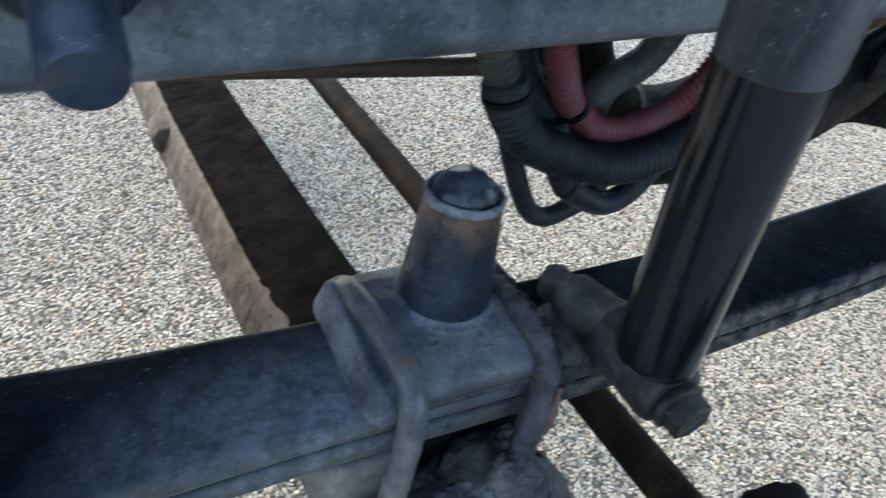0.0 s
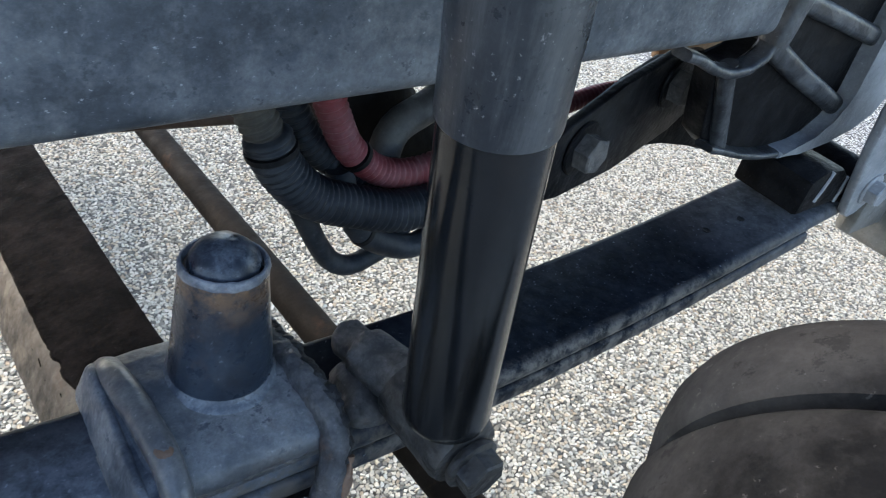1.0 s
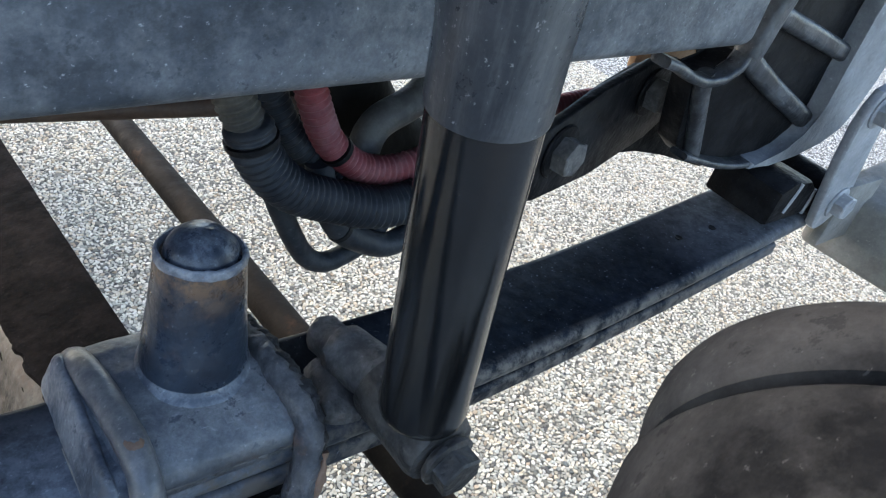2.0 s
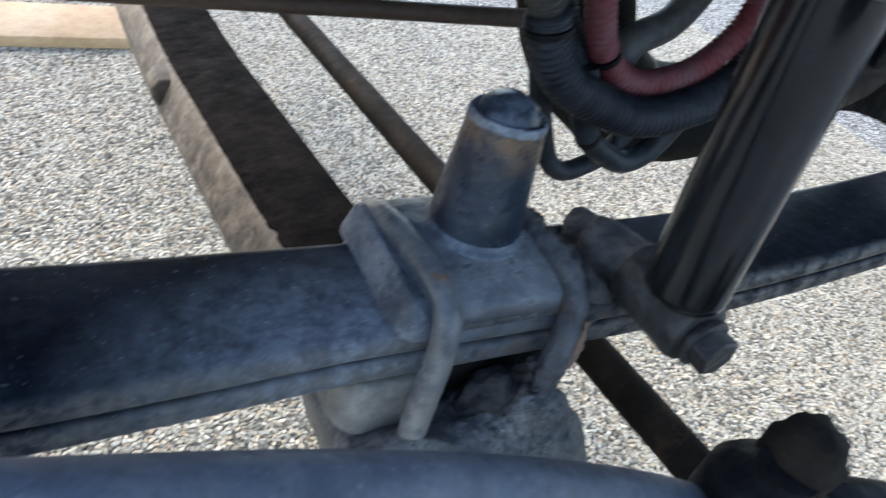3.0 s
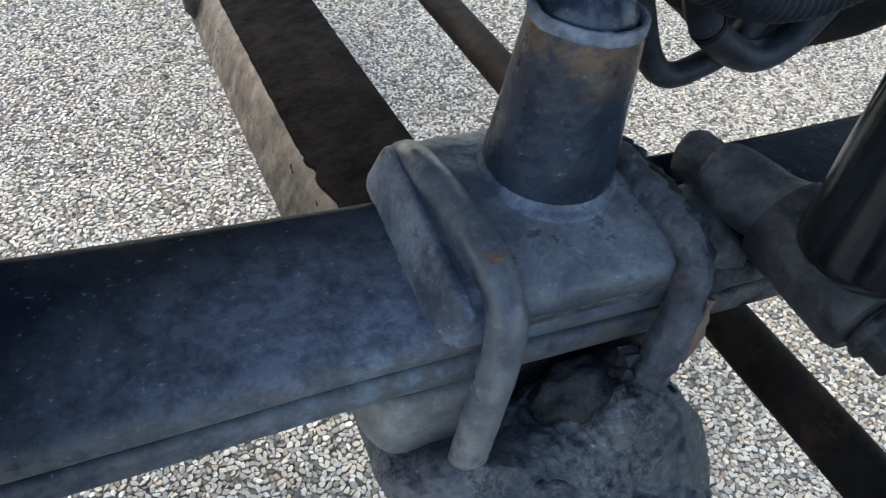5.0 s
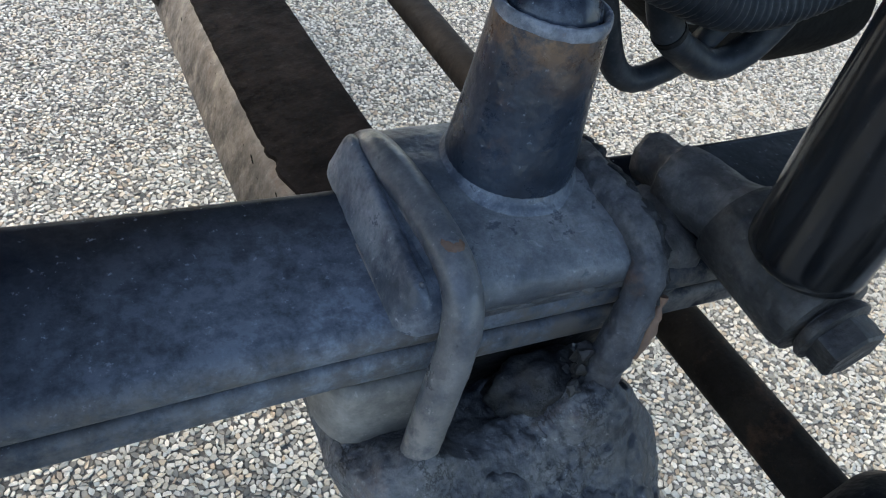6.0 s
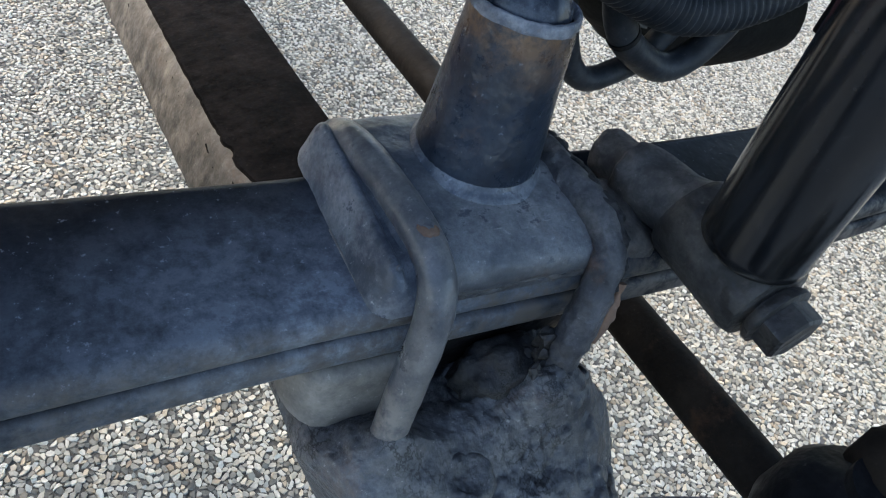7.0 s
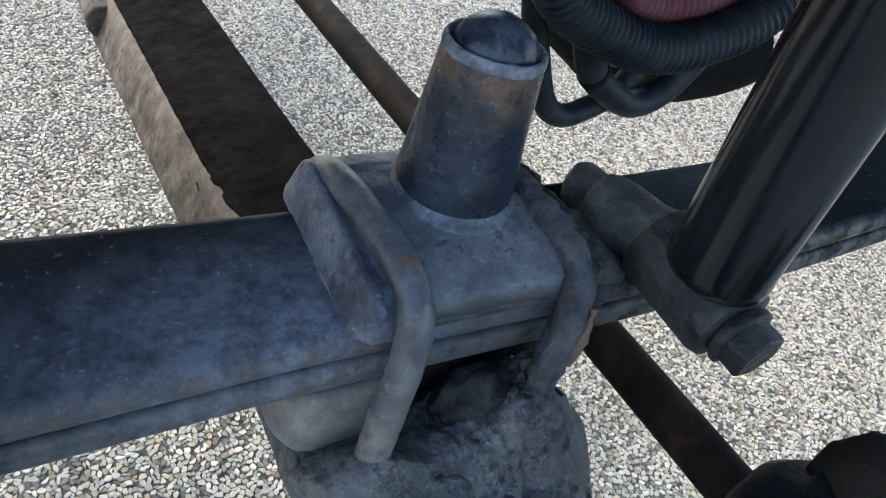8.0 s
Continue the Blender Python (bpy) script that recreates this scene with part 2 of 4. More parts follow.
M_RIB = painted("worn_rib", (0.0085, 0.0092, 0.0112), (0.025, 0.0272, 0.0315), (0.125, 0.130, 0.138), 0.0, (0.3, 0.55), 30, 0.4, 0.4)
M_PIPE = painted("brown_pipe", (0.028, 0.017, 0.012), (0.06, 0.034, 0.023), (0.11, 0.08, 0.06), 0.5, (0.5, 0.8), 20, 0.5, 0.4)


def stone_material():
    m, n, l, b = material("stone_chips", 0.75)
    geo = n.new("ShaderNodeNewGeometry")
    obi = n.new("ShaderNodeObjectInfo")
    add = n.new("ShaderNodeMath")
    add.operation = "ADD"
    l.new(geo.outputs["Random Per Island"], add.inputs[0])
    l.new(obi.outputs["Random"], add.inputs[1])
    fr = n.new("ShaderNodeMath")
    fr.operation = "FRACT"
    l.new(add.outputs[0], fr.inputs[0])
    col = ramp(n, l, fr.outputs[0], [(0.0, (0.13, 0.12, 0.10)), (0.16, (0.295, 0.268, 0.212)), (0.34, (0.455, 0.418, 0.335)), (0.62, (0.665, 0.617, 0.510)),
                                     (0.86, (0.595, 0.512, 0.378)), (0.96, (0.46, 0.37, 0.255)), (1.0, (0.33, 0.25, 0.17))])
    grain = ramp(n, l, noise_node(n, l, 260.0, 6, 0.7), [(0.3, (0.75,) * 3), (0.65, (1.0,) * 3)])
    k = n.new("ShaderNodeMix")
    k.data_type, k.blend_type = "RGBA", "MULTIPLY"
    k.inputs[0].default_value = 1.0
    l.new(col, k.inputs[6])
    l.new(grain, k.inputs[7])
    l.new(k.outputs[2], b.inputs["Base Color"])
    bump(n, l, b, noise_node(n, l, 300.0, 6, 0.7), 0.4, 0.001)
    return m


def ground_material():
    m, n, l, b = material("aggregate_ground", 0.85)
    tc = n.new("ShaderNodeTexCoord")
    vo = n.new("ShaderNodeTexVoronoi")
    vo.inputs["Scale"].default_value = 145.0
    l.new(tc.outputs["Object"], vo.inputs["Vector"])
    hs = n.new("ShaderNodeSeparateColor")
    l.new(vo.outputs["Color"], hs.inputs[0])
    stone = ramp(n, l, hs.outputs[0], [(0.0, (0.24, 0.235, 0.225)), (0.3, (0.46, 0.445, 0.40)), (0.6, (0.66, 0.635, 0.575)), (1.0, (0.56, 0.50, 0.40))])
    gap = ramp(n, l, vo.outputs["Distance"], [(0.30, (0, 0, 0)), (0.62, (1, 1, 1))])
    col = mix(n, l, gap, stone, (0.04, 0.036, 0.03))
    wide = ramp(n, l, noise_node(n, l, 1.7, 5, 0.6), [(0.35, (0, 0, 0)), (0.7, (0.35,) * 3)])
    col = mix(n, l, wide, col, (0.26, 0.235, 0.20))
    l.new(col, b.inputs["Base Color"])
    inv = n.new("ShaderNodeMath")
    inv.operation = "SUBTRACT"
    inv.inputs[0].default_value = 1.0
    l.new(vo.outputs["Distance"], inv.inputs[1])
    bump(n, l, b, inv.outputs[0], 0.6, 0.004)
    return m


M_STONE = stone_material()
M_GROUND = ground_material()

# ---- mesh builders (all in world metres; part() shifts them to the thing's base) ----
BASE = {}


def thing(name, at, label, category, group="", kind=""):
    ob = new(name)
    ob.location = at
    ob.empty_display_size = 0.02
    BASE[ob.name] = Vector(at)
    return tagged(ob, label, category, group, kind)


def part(name, bm, mat, parent=None, label="", angle=38):
    """Links a bmesh in world metres as one mesh under a thing or a part."""
    base = BASE[parent.name] if parent else Vector((0, 0, 0))
    bmesh.ops.recalc_face_normals(bm, faces=bm.faces)
    bmesh.ops.translate(bm, verts=bm.verts, vec=-base)
    me = bpy.data.meshes.new(name)
    bm.to_mesh(me)
    bm.free()
    me.materials.append(mat)
    me.shade_smooth()
    me.set_sharp_from_angle(angle=radians(angle))
    ob = new(name, me)
    if parent:
        ob.parent = parent
    BASE[ob.name] = base
    return tagged(ob, label)


def spline(pts, step):
    """Catmull-Rom points about step apart."""
    p = [Vector(a) for a in pts]
    p = [2 * p[0] - p[1], *p, 2 * p[-1] - p[-2]]
    out = []
    for a, b, c, d in zip(p, p[1:], p[2:], p[3:]):
        n = max(1, int((c - b).length / step))
        for i in range(n):
            t = i / n
            out.append(0.5 * (2 * b + (c - a) * t + (2 * a - 5 * b + 4 * c - d) * t * t + (3 * b - a - 3 * c + d) * t ** 3))
    return out + [p[-2]]


def sweep(bm, path, radius, sides=20, flat=1.0):
    """A round bar along points; radius: a number or a function of (index, distance along)."""
    path = [Vector(a) for a in path]
    up = Vector((0.13, 0.2, 0.97))
    t = (path[1] - path[0]).normalized()
    side = t.cross(up).normalized()
    rings, far = [], 0.0
    for i, q in enumerate(path):
        if i:
            far += (q - path[i - 1]).length
        t = (path[min(i + 1, len(path) - 1)] - path[max(i - 1, 0)]).normalized()
        side = (side - t * side.dot(t)).normalized()
        over = side.cross(t)
        r = radius(i, far) if callable(radius) else radius
        rings.append([bm.verts.new(q + r * (math.cos(2 * math.pi * k / sides) * side + flat * math.sin(2 * math.pi * k / sides) * over)) for k in range(sides)])
    for a, b in zip(rings, rings[1:]):
        for k in range(sides):
            bm.faces.new((a[k], a[(k + 1) % sides], b[(k + 1) % sides], b[k]))
    bm.faces.new(rings[0])
    bm.faces.new(rings[-1])
    return bm


def revolve(bm, origin, axis, profile, sides=40):
    """A turned form: profile of (distance along the axis, radius)."""
    o, a = Vector(origin), Vector(axis).normalized()
    s = a.orthogonal().normalized()
    w = a.cross(s)
    rings = [[bm.verts.new(o + a * d + max(r, 0.0002) * (math.cos(2 * math.pi * k / sides) * s + math.sin(2 * math.pi * k / sides) * w)) for k in range(sides)] for d, r in profile]
    for p, q in zip(rings, rings[1:]):
        for k in range(sides):
            bm.faces.new((p[k], p[(k + 1) % sides], q[(k + 1) % sides], q[k]))
    bm.faces.new(rings[0])
    bm.faces.new(rings[-1])
    return bm


def box(bm, centre, size, bevel=0.003, turn=(0, 0, 0), seg=2):
    r = bmesh.ops.create_cube(bm, size=1.0)
    vs = r["verts"]
    for v in vs:
        v.co = Vector((v.co.x * size[0], v.co.y * size[1], v.co.z * size[2]))
    es = list({e for v in vs for e in v.link_edges})
    if bevel:
        got = bmesh.ops.bevel(bm, geom=es, offset=bevel, segments=seg, affect="EDGES", profile=0.5)
        vs = list({v for f in got["faces"] for v in f.verts} | {v for v in vs if v.is_valid})
    m = pose(*centre, *turn)
    for v in vs:
        v.co = m @ v.co
    return vs


def slab(bm, outline, normal_axis, low, high, bevel=0.003, seg=2):
    """A plate: an outline of (x, z) between two y, or of (x, y) between two z."""
    def at(a, b, h):
        return (a, h, b) if normal_axis == "y" else (a, b, h)
    p = [bm.verts.new(at(a, b, low)) for a, b in outline]
    q = [bm.verts.new(at(a, b, high)) for a, b in outline]
    fs = [bm.faces.new(p), bm.faces.new(q)]
    n = len(p)
    for k in range(n):
        bm.faces.new((p[k], p[(k + 1) % n], q[(k + 1) % n], q[k]))
    if bevel:
        es = [e for f in fs for e in f.edges]
        bmesh.ops.bevel(bm, geom=es, offset=bevel, segments=seg, affect="EDGES", profile=0.5)
    return bm


def loft(bm, rings):
    made = [[bm.verts.new(p) for p in ring] for ring in rings]
    n = len(made[0])
    for a, b in zip(made, made[1:]):
        for k in range(n):
            bm.faces.new((a[k], a[(k + 1) % n], b[(k + 1) % n], b[k]))
    bm.faces.new(made[0])
    bm.faces.new(made[-1])
    return bm


def rounded(w, h, r, n=5):
    """Outline of a rounded rectangle about 0."""
    out = []
    for cx, cy, a0 in ((w / 2 - r, h / 2 - r, 0), (-w / 2 + r, h / 2 - r, 90), (-w / 2 + r, -h / 2 + r, 180), (w / 2 - r, -h / 2 + r, 270)):
        for k in range(n + 1):
            a = radians(a0 + 90 * k / n)
            out.append((cx + r * math.cos(a), cy + r * math.sin(a)))
    return out


def hexagon(bm, origin, axis, across, length, crown=0.0015):
    o, a = Vector(origin), Vector(axis).normalized()
    s = a.orthogonal().normalized()
    w = a.cross(s)
    r = across / math.sqrt(3)
    rings = []
    for d, k in ((0, 1.0), (length - crown, 1.0), (length, 0.9)):
        rings.append([o + a * d + r * k * (math.cos(radians(60 * i)) * s + math.sin(radians(60 * i)) * w) for i in range(6)])
    return loft(bm, rings)


def lumpy(bm, amount, scale, seed=0.0):
    """Uneven cast surface: moves every vertex along its normal."""
    bm.normal_update()
    off = {v: v.normal * amount * (noise.noise(v.co * scale + Vector((seed, 0, 0))) + 0.5 * noise.noise(v.co * scale * 2.7)) for v in bm.verts}
    for v, d in off.items():
        v.co += d


def cut(bm, times=2):
    for _ in range(times):
        bmesh.ops.subdivide_edges(bm, edges=bm.edges[:], cuts=1, use_grid_fill=True)


def interp(x, table):
    return float(np.interp(x, [a for a, _ in table], [b for _, b in table]))


# ---- ground ----
bm = bmesh.new()
xs = [-3000, -300, -30, -6, -2.5, -1.5, -0.5, 0.5, 1.5, 2.5, 3.5, 6, 30, 300, 3000]
grid = [[bm.verts.new((a, b, 0)) for b in xs] for a in xs]
for i in range(len(xs) - 1):
    for j in range(len(xs) - 1):
        bm.faces.new((grid[i][j], grid[i + 1][j], grid[i + 1][j + 1], grid[i][j + 1]))
ground = part("ground", bm, M_GROUND)
tagged(ground, "exposed aggregate ground of pale stone chips in grey mortar", "ground", kind="structure")


# ---- leaf spring ----
LEAF_Z = [(-1.0, 0.62), (-0.75, 0.572), (-0.55, 0.544), (-0.4, 0.531), (-0.3, 0.526), (-0.1, 0.524), (0.1, 0.519), (0.2, 0.514), (0.35, 0.512), (0.5, 0.519), (0.65, 0.531), (0.78, 0.541)]
LEAF_Y = [(-1.0, -0.028), (0.1, -0.027), (0.2, -0.023), (0.4, -0.012), (0.78, 0.007)]


def leaf(bm, x0, x1, lower, width, edge):
    """One leaf of the pack: the top one, or the lower one under a thin gap."""
    n = 60
    pts = [(x, interp(x, LEAF_Y), interp(x, LEAF_Z)) for x in (x0 + (x1 - x0) * i / n for i in range(n + 1))]
    rings = []
    for q in spline(pts[::5], 0.02):
        first = interp(q.x, [(-0.6, 0.0245), (-0.3, 0.0235), (-0.1, 0.0205), (0.8, 0.0190)])
        top, thick = (first + 0.0019, 0.0185) if lower else (0.0, first)
        broad = width + interp(q.x, [(-0.45, 0.015), (-0.30, 0.0105), (-0.12, 0.0)])
        rings.append([Vector((q.x, q.y + 0.10 * (broad - width) + a, q.z - top - thick / 2 + b)) for a, b in rounded(broad, thick, min(edge, 0.48 * thick), 6)])
    return loft(bm, rings)


spring = thing("leaf_spring", (0, -0.028, 0.48), "dusty blue-black two-leaf steel spring clamped to the axle", "leaf spring")
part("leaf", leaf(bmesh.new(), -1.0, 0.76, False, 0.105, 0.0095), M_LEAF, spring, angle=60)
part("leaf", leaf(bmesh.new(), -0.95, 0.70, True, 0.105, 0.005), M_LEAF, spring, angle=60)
part("scrape", sweep(bmesh.new(), [(-0.0925, -0.022, 0.5243), (-0.0920, -0.046, 0.5245), (-0.0912, -0.070, 0.5243)], lambda i, d: 0.0006, 6), M_BOLT, spring, "bright scraped line")
for hx, hy in ((0.611, -0.007), (0.555, -0.003)):
    part("dimple", revolve(bmesh.new(), (hx, hy, interp(hx, LEAF_Z) - 0.002), (0, 0, 1), [(0, 0.0045), (0.0027, 0.0045), (0.0024, 0.003)], 14), M_BLACK, spring)

# ---- bump stop saddle with its tapered post ----
saddle = thing("bump_stop", (0, -0.02, 0.524), "blue-grey cast bump stop saddle with a tapered post and rubber dome", "bump stop")
SADDLE = spline([(-0.0800, 0.5250, 0), (-0.0812, 0.5290, 0), (-0.0808, 0.5340, 0), (-0.0785, 0.5395, 0), (-0.0735, 0.5440, 0), (-0.066, 0.5472, 0), (-0.054, 0.5500, 0), (-0.036, 0.5522, 0), (-0.012, 0.5540, 0), (0.014, 0.5535, 0), (0.032, 0.5500, 0), (0.0415, 0.5430, 0), (0.0440, 0.5340, 0), (0.0440, 0.5250, 0)], 0.0022)


def saddle_body():
    """A cushion-shaped casting that rolls over its near edge and dips under the two bolts."""
    rings = []
    for k in range(53):
        x = -0.075 + 0.128 * k / 52
        end = max(0.0, min(1.0, min(x + 0.075, 0.053 - x) / 0.006))
        dip = math.exp(-((x + 0.0655) / 0.011) ** 2) + math.exp(-((x - 0.0415) / 0.011) ** 2)
        high = (0.80 + 0.20 * math.sqrt(end)) - 0.06 * dip
        rings.append([Vector((x, q.x + 0.0006 * noise.noise(Vector((x * 45, q.x * 45, 3))) + (0.003 * (1 - end) if q.x < 0 else 0), 0.524 + (q.y - 0.524) * high + 0.0005 * noise.noise(Vector((x * 70, q.x * 70, 8))))) for q in SADDLE])
    return loft(bmesh.new(), rings)


part("body", saddle_body(), M_CAST, saddle, angle=50)
bm = bmesh.new()
revolve(bm, (-0.0040, -0.0045, 0.5485), (0.046, 0.06, 1), [(-0.006, 0.0445), (0.0000, 0.0432), (0.0018, 0.0405), (0.0036, 0.0384), (0.0065, 0.0368), (0.0095, 0.0357), (0.0095, 0.030)], 56)
part("weld_fillet", bm, M_LIP, saddle, "dusty rounded fillet round the foot of the post", 60)
bm = bmesh.new()
revolve(bm, (-0.0050, -0.006, 0.540), (0.046, 0.06, 1), [(0, 0.0368), (0.014, 0.0360), (0.024, 0.0349), (0.060, 0.0312), (0.099, 0.0281), (0.099, 0.022)], 48)
part("post", bm, M_POST, saddle, "tapered steel post with rusty rim")
bm = bmesh.new()
revolve(bm, (-0.0050, -0.006, 0.540), (0.046, 0.06, 1), [(0.097, 0.024), (0.0975, 0.0284), (0.0995, 0.0286), (0.1020, 0.0283), (0.1032, 0.0274), (0.1033, 0.0262), (0.101, 0.0250), (0.094, 0.0248)], 96)
lumpy(bm, 0.0010, 85)
part("rim", bm, M_RIM, saddle, "worn rusty rim of the post")
bm = bmesh.new()
revolve(bm, (-0.0003, 0.0, 0.630), (0.046, 0.06, 1), [(0, 0.0236), (0.009, 0.0236), (0.0140, 0.0226), (0.0195, 0.0195), (0.0240, 0.0140), (0.0264, 0.0078), (0.0271, 0.0)], 40)
lumpy(bm, 0.0007, 90)
part("rubber_dome", bm, M_DOME, saddle, "domed rubber stop in the post")
bm = bmesh.new()
box(bm, (-0.016, -0.027, 0.5235), (0.138, 0.108, 0.004), 0.001)
part("shim", bm, M_AXLE, saddle, "thin dirty shim plate")


for k, (mx, w, h) in enumerate(((-0.018, 0.005, 0.0012), (-0.009, 0.0012, 0.007), (-0.002, 0.005, 0.006), (0.006, 0.0012, 0.007), (0.013, 0.005, 0.0012), (0.021, 0.0045, 0.006), (0.029, 0.0035, 0.006))):
    bm = bmesh.new()
    box(bm, (mx, -0.060 + 0.0012 * (k % 2), 0.5486), (w, h, 0.0012), 0.0004, (12, 0, 0))
    part("cast_mark", bm, M_CAST, saddle, "small raised casting mark")


bm = bmesh.new()
edge = [Vector((x, -0.0795 + 0.0015 * noise.noise(Vector((x * 120, 1, 0))), 0.5262 + 0.0016 * noise.noise(Vector((x * 90, 4, 0))))) for x in [-0.05 + 0.002 * k for k in range(46)]]
sweep(bm, edge, lambda i, d: 0.0019 + 0.0016 * noise.noise(Vector((d * 160, 9, 0))), 8)
part("dirt_edge", bm, M_BLACKGREY, saddle, "flaking dirt along the foot of the saddle", 50)


def lip():
    """A ridge beside the bolt: a flat outer ramp, a narrow crest and a drop towards the bolt; rounded at both ends."""
    rings = []
    for k in range(41):
        f = k / 40
        y = 0.047 - 0.131 * f
        e = math.sqrt(max(0.02, 1 - max(0.0, 1 - f / 0.15) ** 2)) * math.sqrt(max(0.03, 1 - max(0.0, (f - 0.88) / 0.12) ** 2))
        h = 0.0285 * e * (1 - 0.10 * f)
        wob = 0.0006 * noise.noise(Vector((f * 14, 3, 0)))
        sec = [(0.0922, 0.0), (0.0918, 0.14), (0.0905, 0.24), (0.0862, 0.66), (0.0838, 0.88), (0.0822, 0.965), (0.0802, 1.0), (0.0784, 0.985), (0.0772, 0.95), (0.0764, 0.90), (0.066, 0.88), (0.066, 0.0)]
        rings.append([Vector((-0.066 - (a - 0.066) * (0.55 + 0.45 * e) + wob, y, 0.5225 + b * h + wob * b)) for a, b in sec])
    return loft(bmesh.new(), rings)


part("lip", lip(), M_LIP, saddle, angle=42)
bm = bmesh.new()
revolve(bm, (-0.0795, -0.0735, 0.5475), (-0.1, -0.4, 1), [(0, 0.0015), (0.0010, 0.0013), (0.0015, 0.0008), (0.0017, 0.0003)], 12)
part("weld_bead", bm, M_LIP, saddle, "small bright bead at the end of the ridge")


def u_bolt(x, dx, mat, label):
    ob = thing("u_bolt", (x, -0.03, 0.45), label, "u-bolt", "u-bolts round the spring")
    e = -0.0045
    p = [(x + dx, -0.117, 0.405), (x + dx * 0.85, -0.109, 0.452), (x + 0.35 * dx - e, -0.0965, 0.510), (x + 0.08 * dx - e, -0.090, 0.530), (x - e, -0.0815, 0.5445), (x - e, -0.066, 0.5515), (x - 0.7 * e, -0.045, 0.5535), (x, -0.01, 0.5530), (x + 0.7 * e, 0.018, 0.549), (x + e, 0.034, 0.541), (x + e, 0.043, 0.525), (x + 0.3 * dx, 0.05, 0.48), (x + dx, 0.055, 0.42)]
    sink = 0.0022 if x < 0 else 0.0048
    p = [(a, b + (0.6 * sink if b < -0.08 else 0), c - sink) for a, b, c in p]
    path = spline(p, 0.004)
    rough = 0.0004 if x < 0 else 0.0018
    bm = bmesh.new()
    sweep(bm, path, lambda i, d: 0.0100 + (0.0003 if x < 0 else 0.0012) * noise.noise(Vector((d * 90, x * 40, 0))) + (0 if x < 0 else 0.0008 + 0.0006 * noise.noise(Vector((d * 260, 3, 0)))), 22)
    lumpy(bm, rough, 150)
    bar = part("bar", bm, mat, ob, angle=60)
    if x < 0:
        mid = path[40] + Vector((0, -0.35, 0.9)).normalized() * 0.0092
        bm = bmesh.new()
        bmesh.ops.create_icosphere(bm, subdivisions=3, radius=0.0052)
        for v in bm.verts:
            k = 1 + 0.30 * noise.noise(v.co * 260)
            v.co = mid + Vector((v.co.x * k * 1.1, v.co.y * k * 1.1, v.co.z * 0.16))
        part("rust_patch", bm, M_RUST, bar, "patch of brown rust")
        return ob
    streak = [q + Vector((0.0082, -0.0072, 0)) for q in path if 0.488 < q.z < 0.526 and q.y < -0.06]
    bm = sweep(bmesh.new(), spline(streak, 0.002), lambda i, d: 0.0022 + 0.0022 * math.sin(math.pi * min(1.0, d / 0.034)) + 0.0012 * noise.noise(Vector((d * 140, 6, 0))), 12)
    lumpy(bm, 0.0008, 220)
    part("rust_patch", bm, M_RUST, bar, "streak of orange rust")
    shell = [q + Vector((0.0050, -0.0002, 0.0036)) for q in path if -0.098 < q.y < 0.036 and q.z > 0.512]
    bm = sweep(bmesh.new(), spline(shell, 0.0015), lambda i, d: 0.0066 + 0.0020 * noise.noise(Vector((d * 75, 11, 0))) + 0.0012 * noise.noise(Vector((d * 240, 2, 0))), 20)
    lumpy(bm, 0.0022, 130)
    lumpy(bm, 0.0010, 330)
    part("crust", bm, M_CRUST, bar, "dark flaking crust of grease and dirt", 40)
    return ob


u_bolt(-0.0655, -0.0165, M_BOLT, "dusty grey steel u-bolt with a rusty spot")
u_bolt(0.0415, -0.020, M_BOLT_DARK, "dark dirty steel u-bolt beside the shock bracket")

# ---- axle: spring pad, lumpy end and dropped beam ----
axle = thing("front_axle", (-0.02, 0.0, 0.36), "dirty forged front axle beam under the spring", "axle")
bm = bmesh.new()
slab(bm, [(-0.060, 0.030), (-0.123, 0.030), (-0.123, -0.060), (-0.121, -0.069), (-0.1170, -0.077), (-0.112, -0.0825), (-0.104, -0.0850), (-0.060, -0.0855)], "z", 0.430, 0.4822, 0.007, 4)
part("spring_pad", bm, M_PAD, axle, "pale dusty spring pad")
# Black filler: paints the shade of the gap between leaves and axle.
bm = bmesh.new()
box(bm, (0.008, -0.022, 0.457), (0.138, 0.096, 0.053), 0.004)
part("shade_block", bm, M_BLACK, axle, "black block that stands for the shaded gap under the leaves")
def axle_top(x, y):
    """Height of the dirt-caked top of the axle end."""
    front = interp(y, [(-0.30, 0.38), (-0.20, 0.408), (-0.14, 0.434), (-0.118, 0.444), (-0.10, 0.441), (-0.085, 0.436), (0.05, 0.436)])
    return front - 0.03 * max(0.0, (x - 0.045) / 0.03) - interp(x, [(-0.13, 0.012), (-0.112, 0.006), (-0.10, 0.001), (-0.09, 0.0)]) + 0.017 * math.exp(-((x + 0.080) / 0.024) ** 2 - ((y + 0.112) / 0.020) ** 2) + 0.014 * math.exp(-((x - 0.022) ** 2 + (y + 0.112) ** 2) / 0.020 ** 2) + interp(x, [(-0.055, 0.0), (-0.01, 0.010), (0.03, 0.022), (0.06, 0.018)]) * interp(y, [(-0.15, 0.0), (-0.11, 1.0), (0.05, 1.0)])


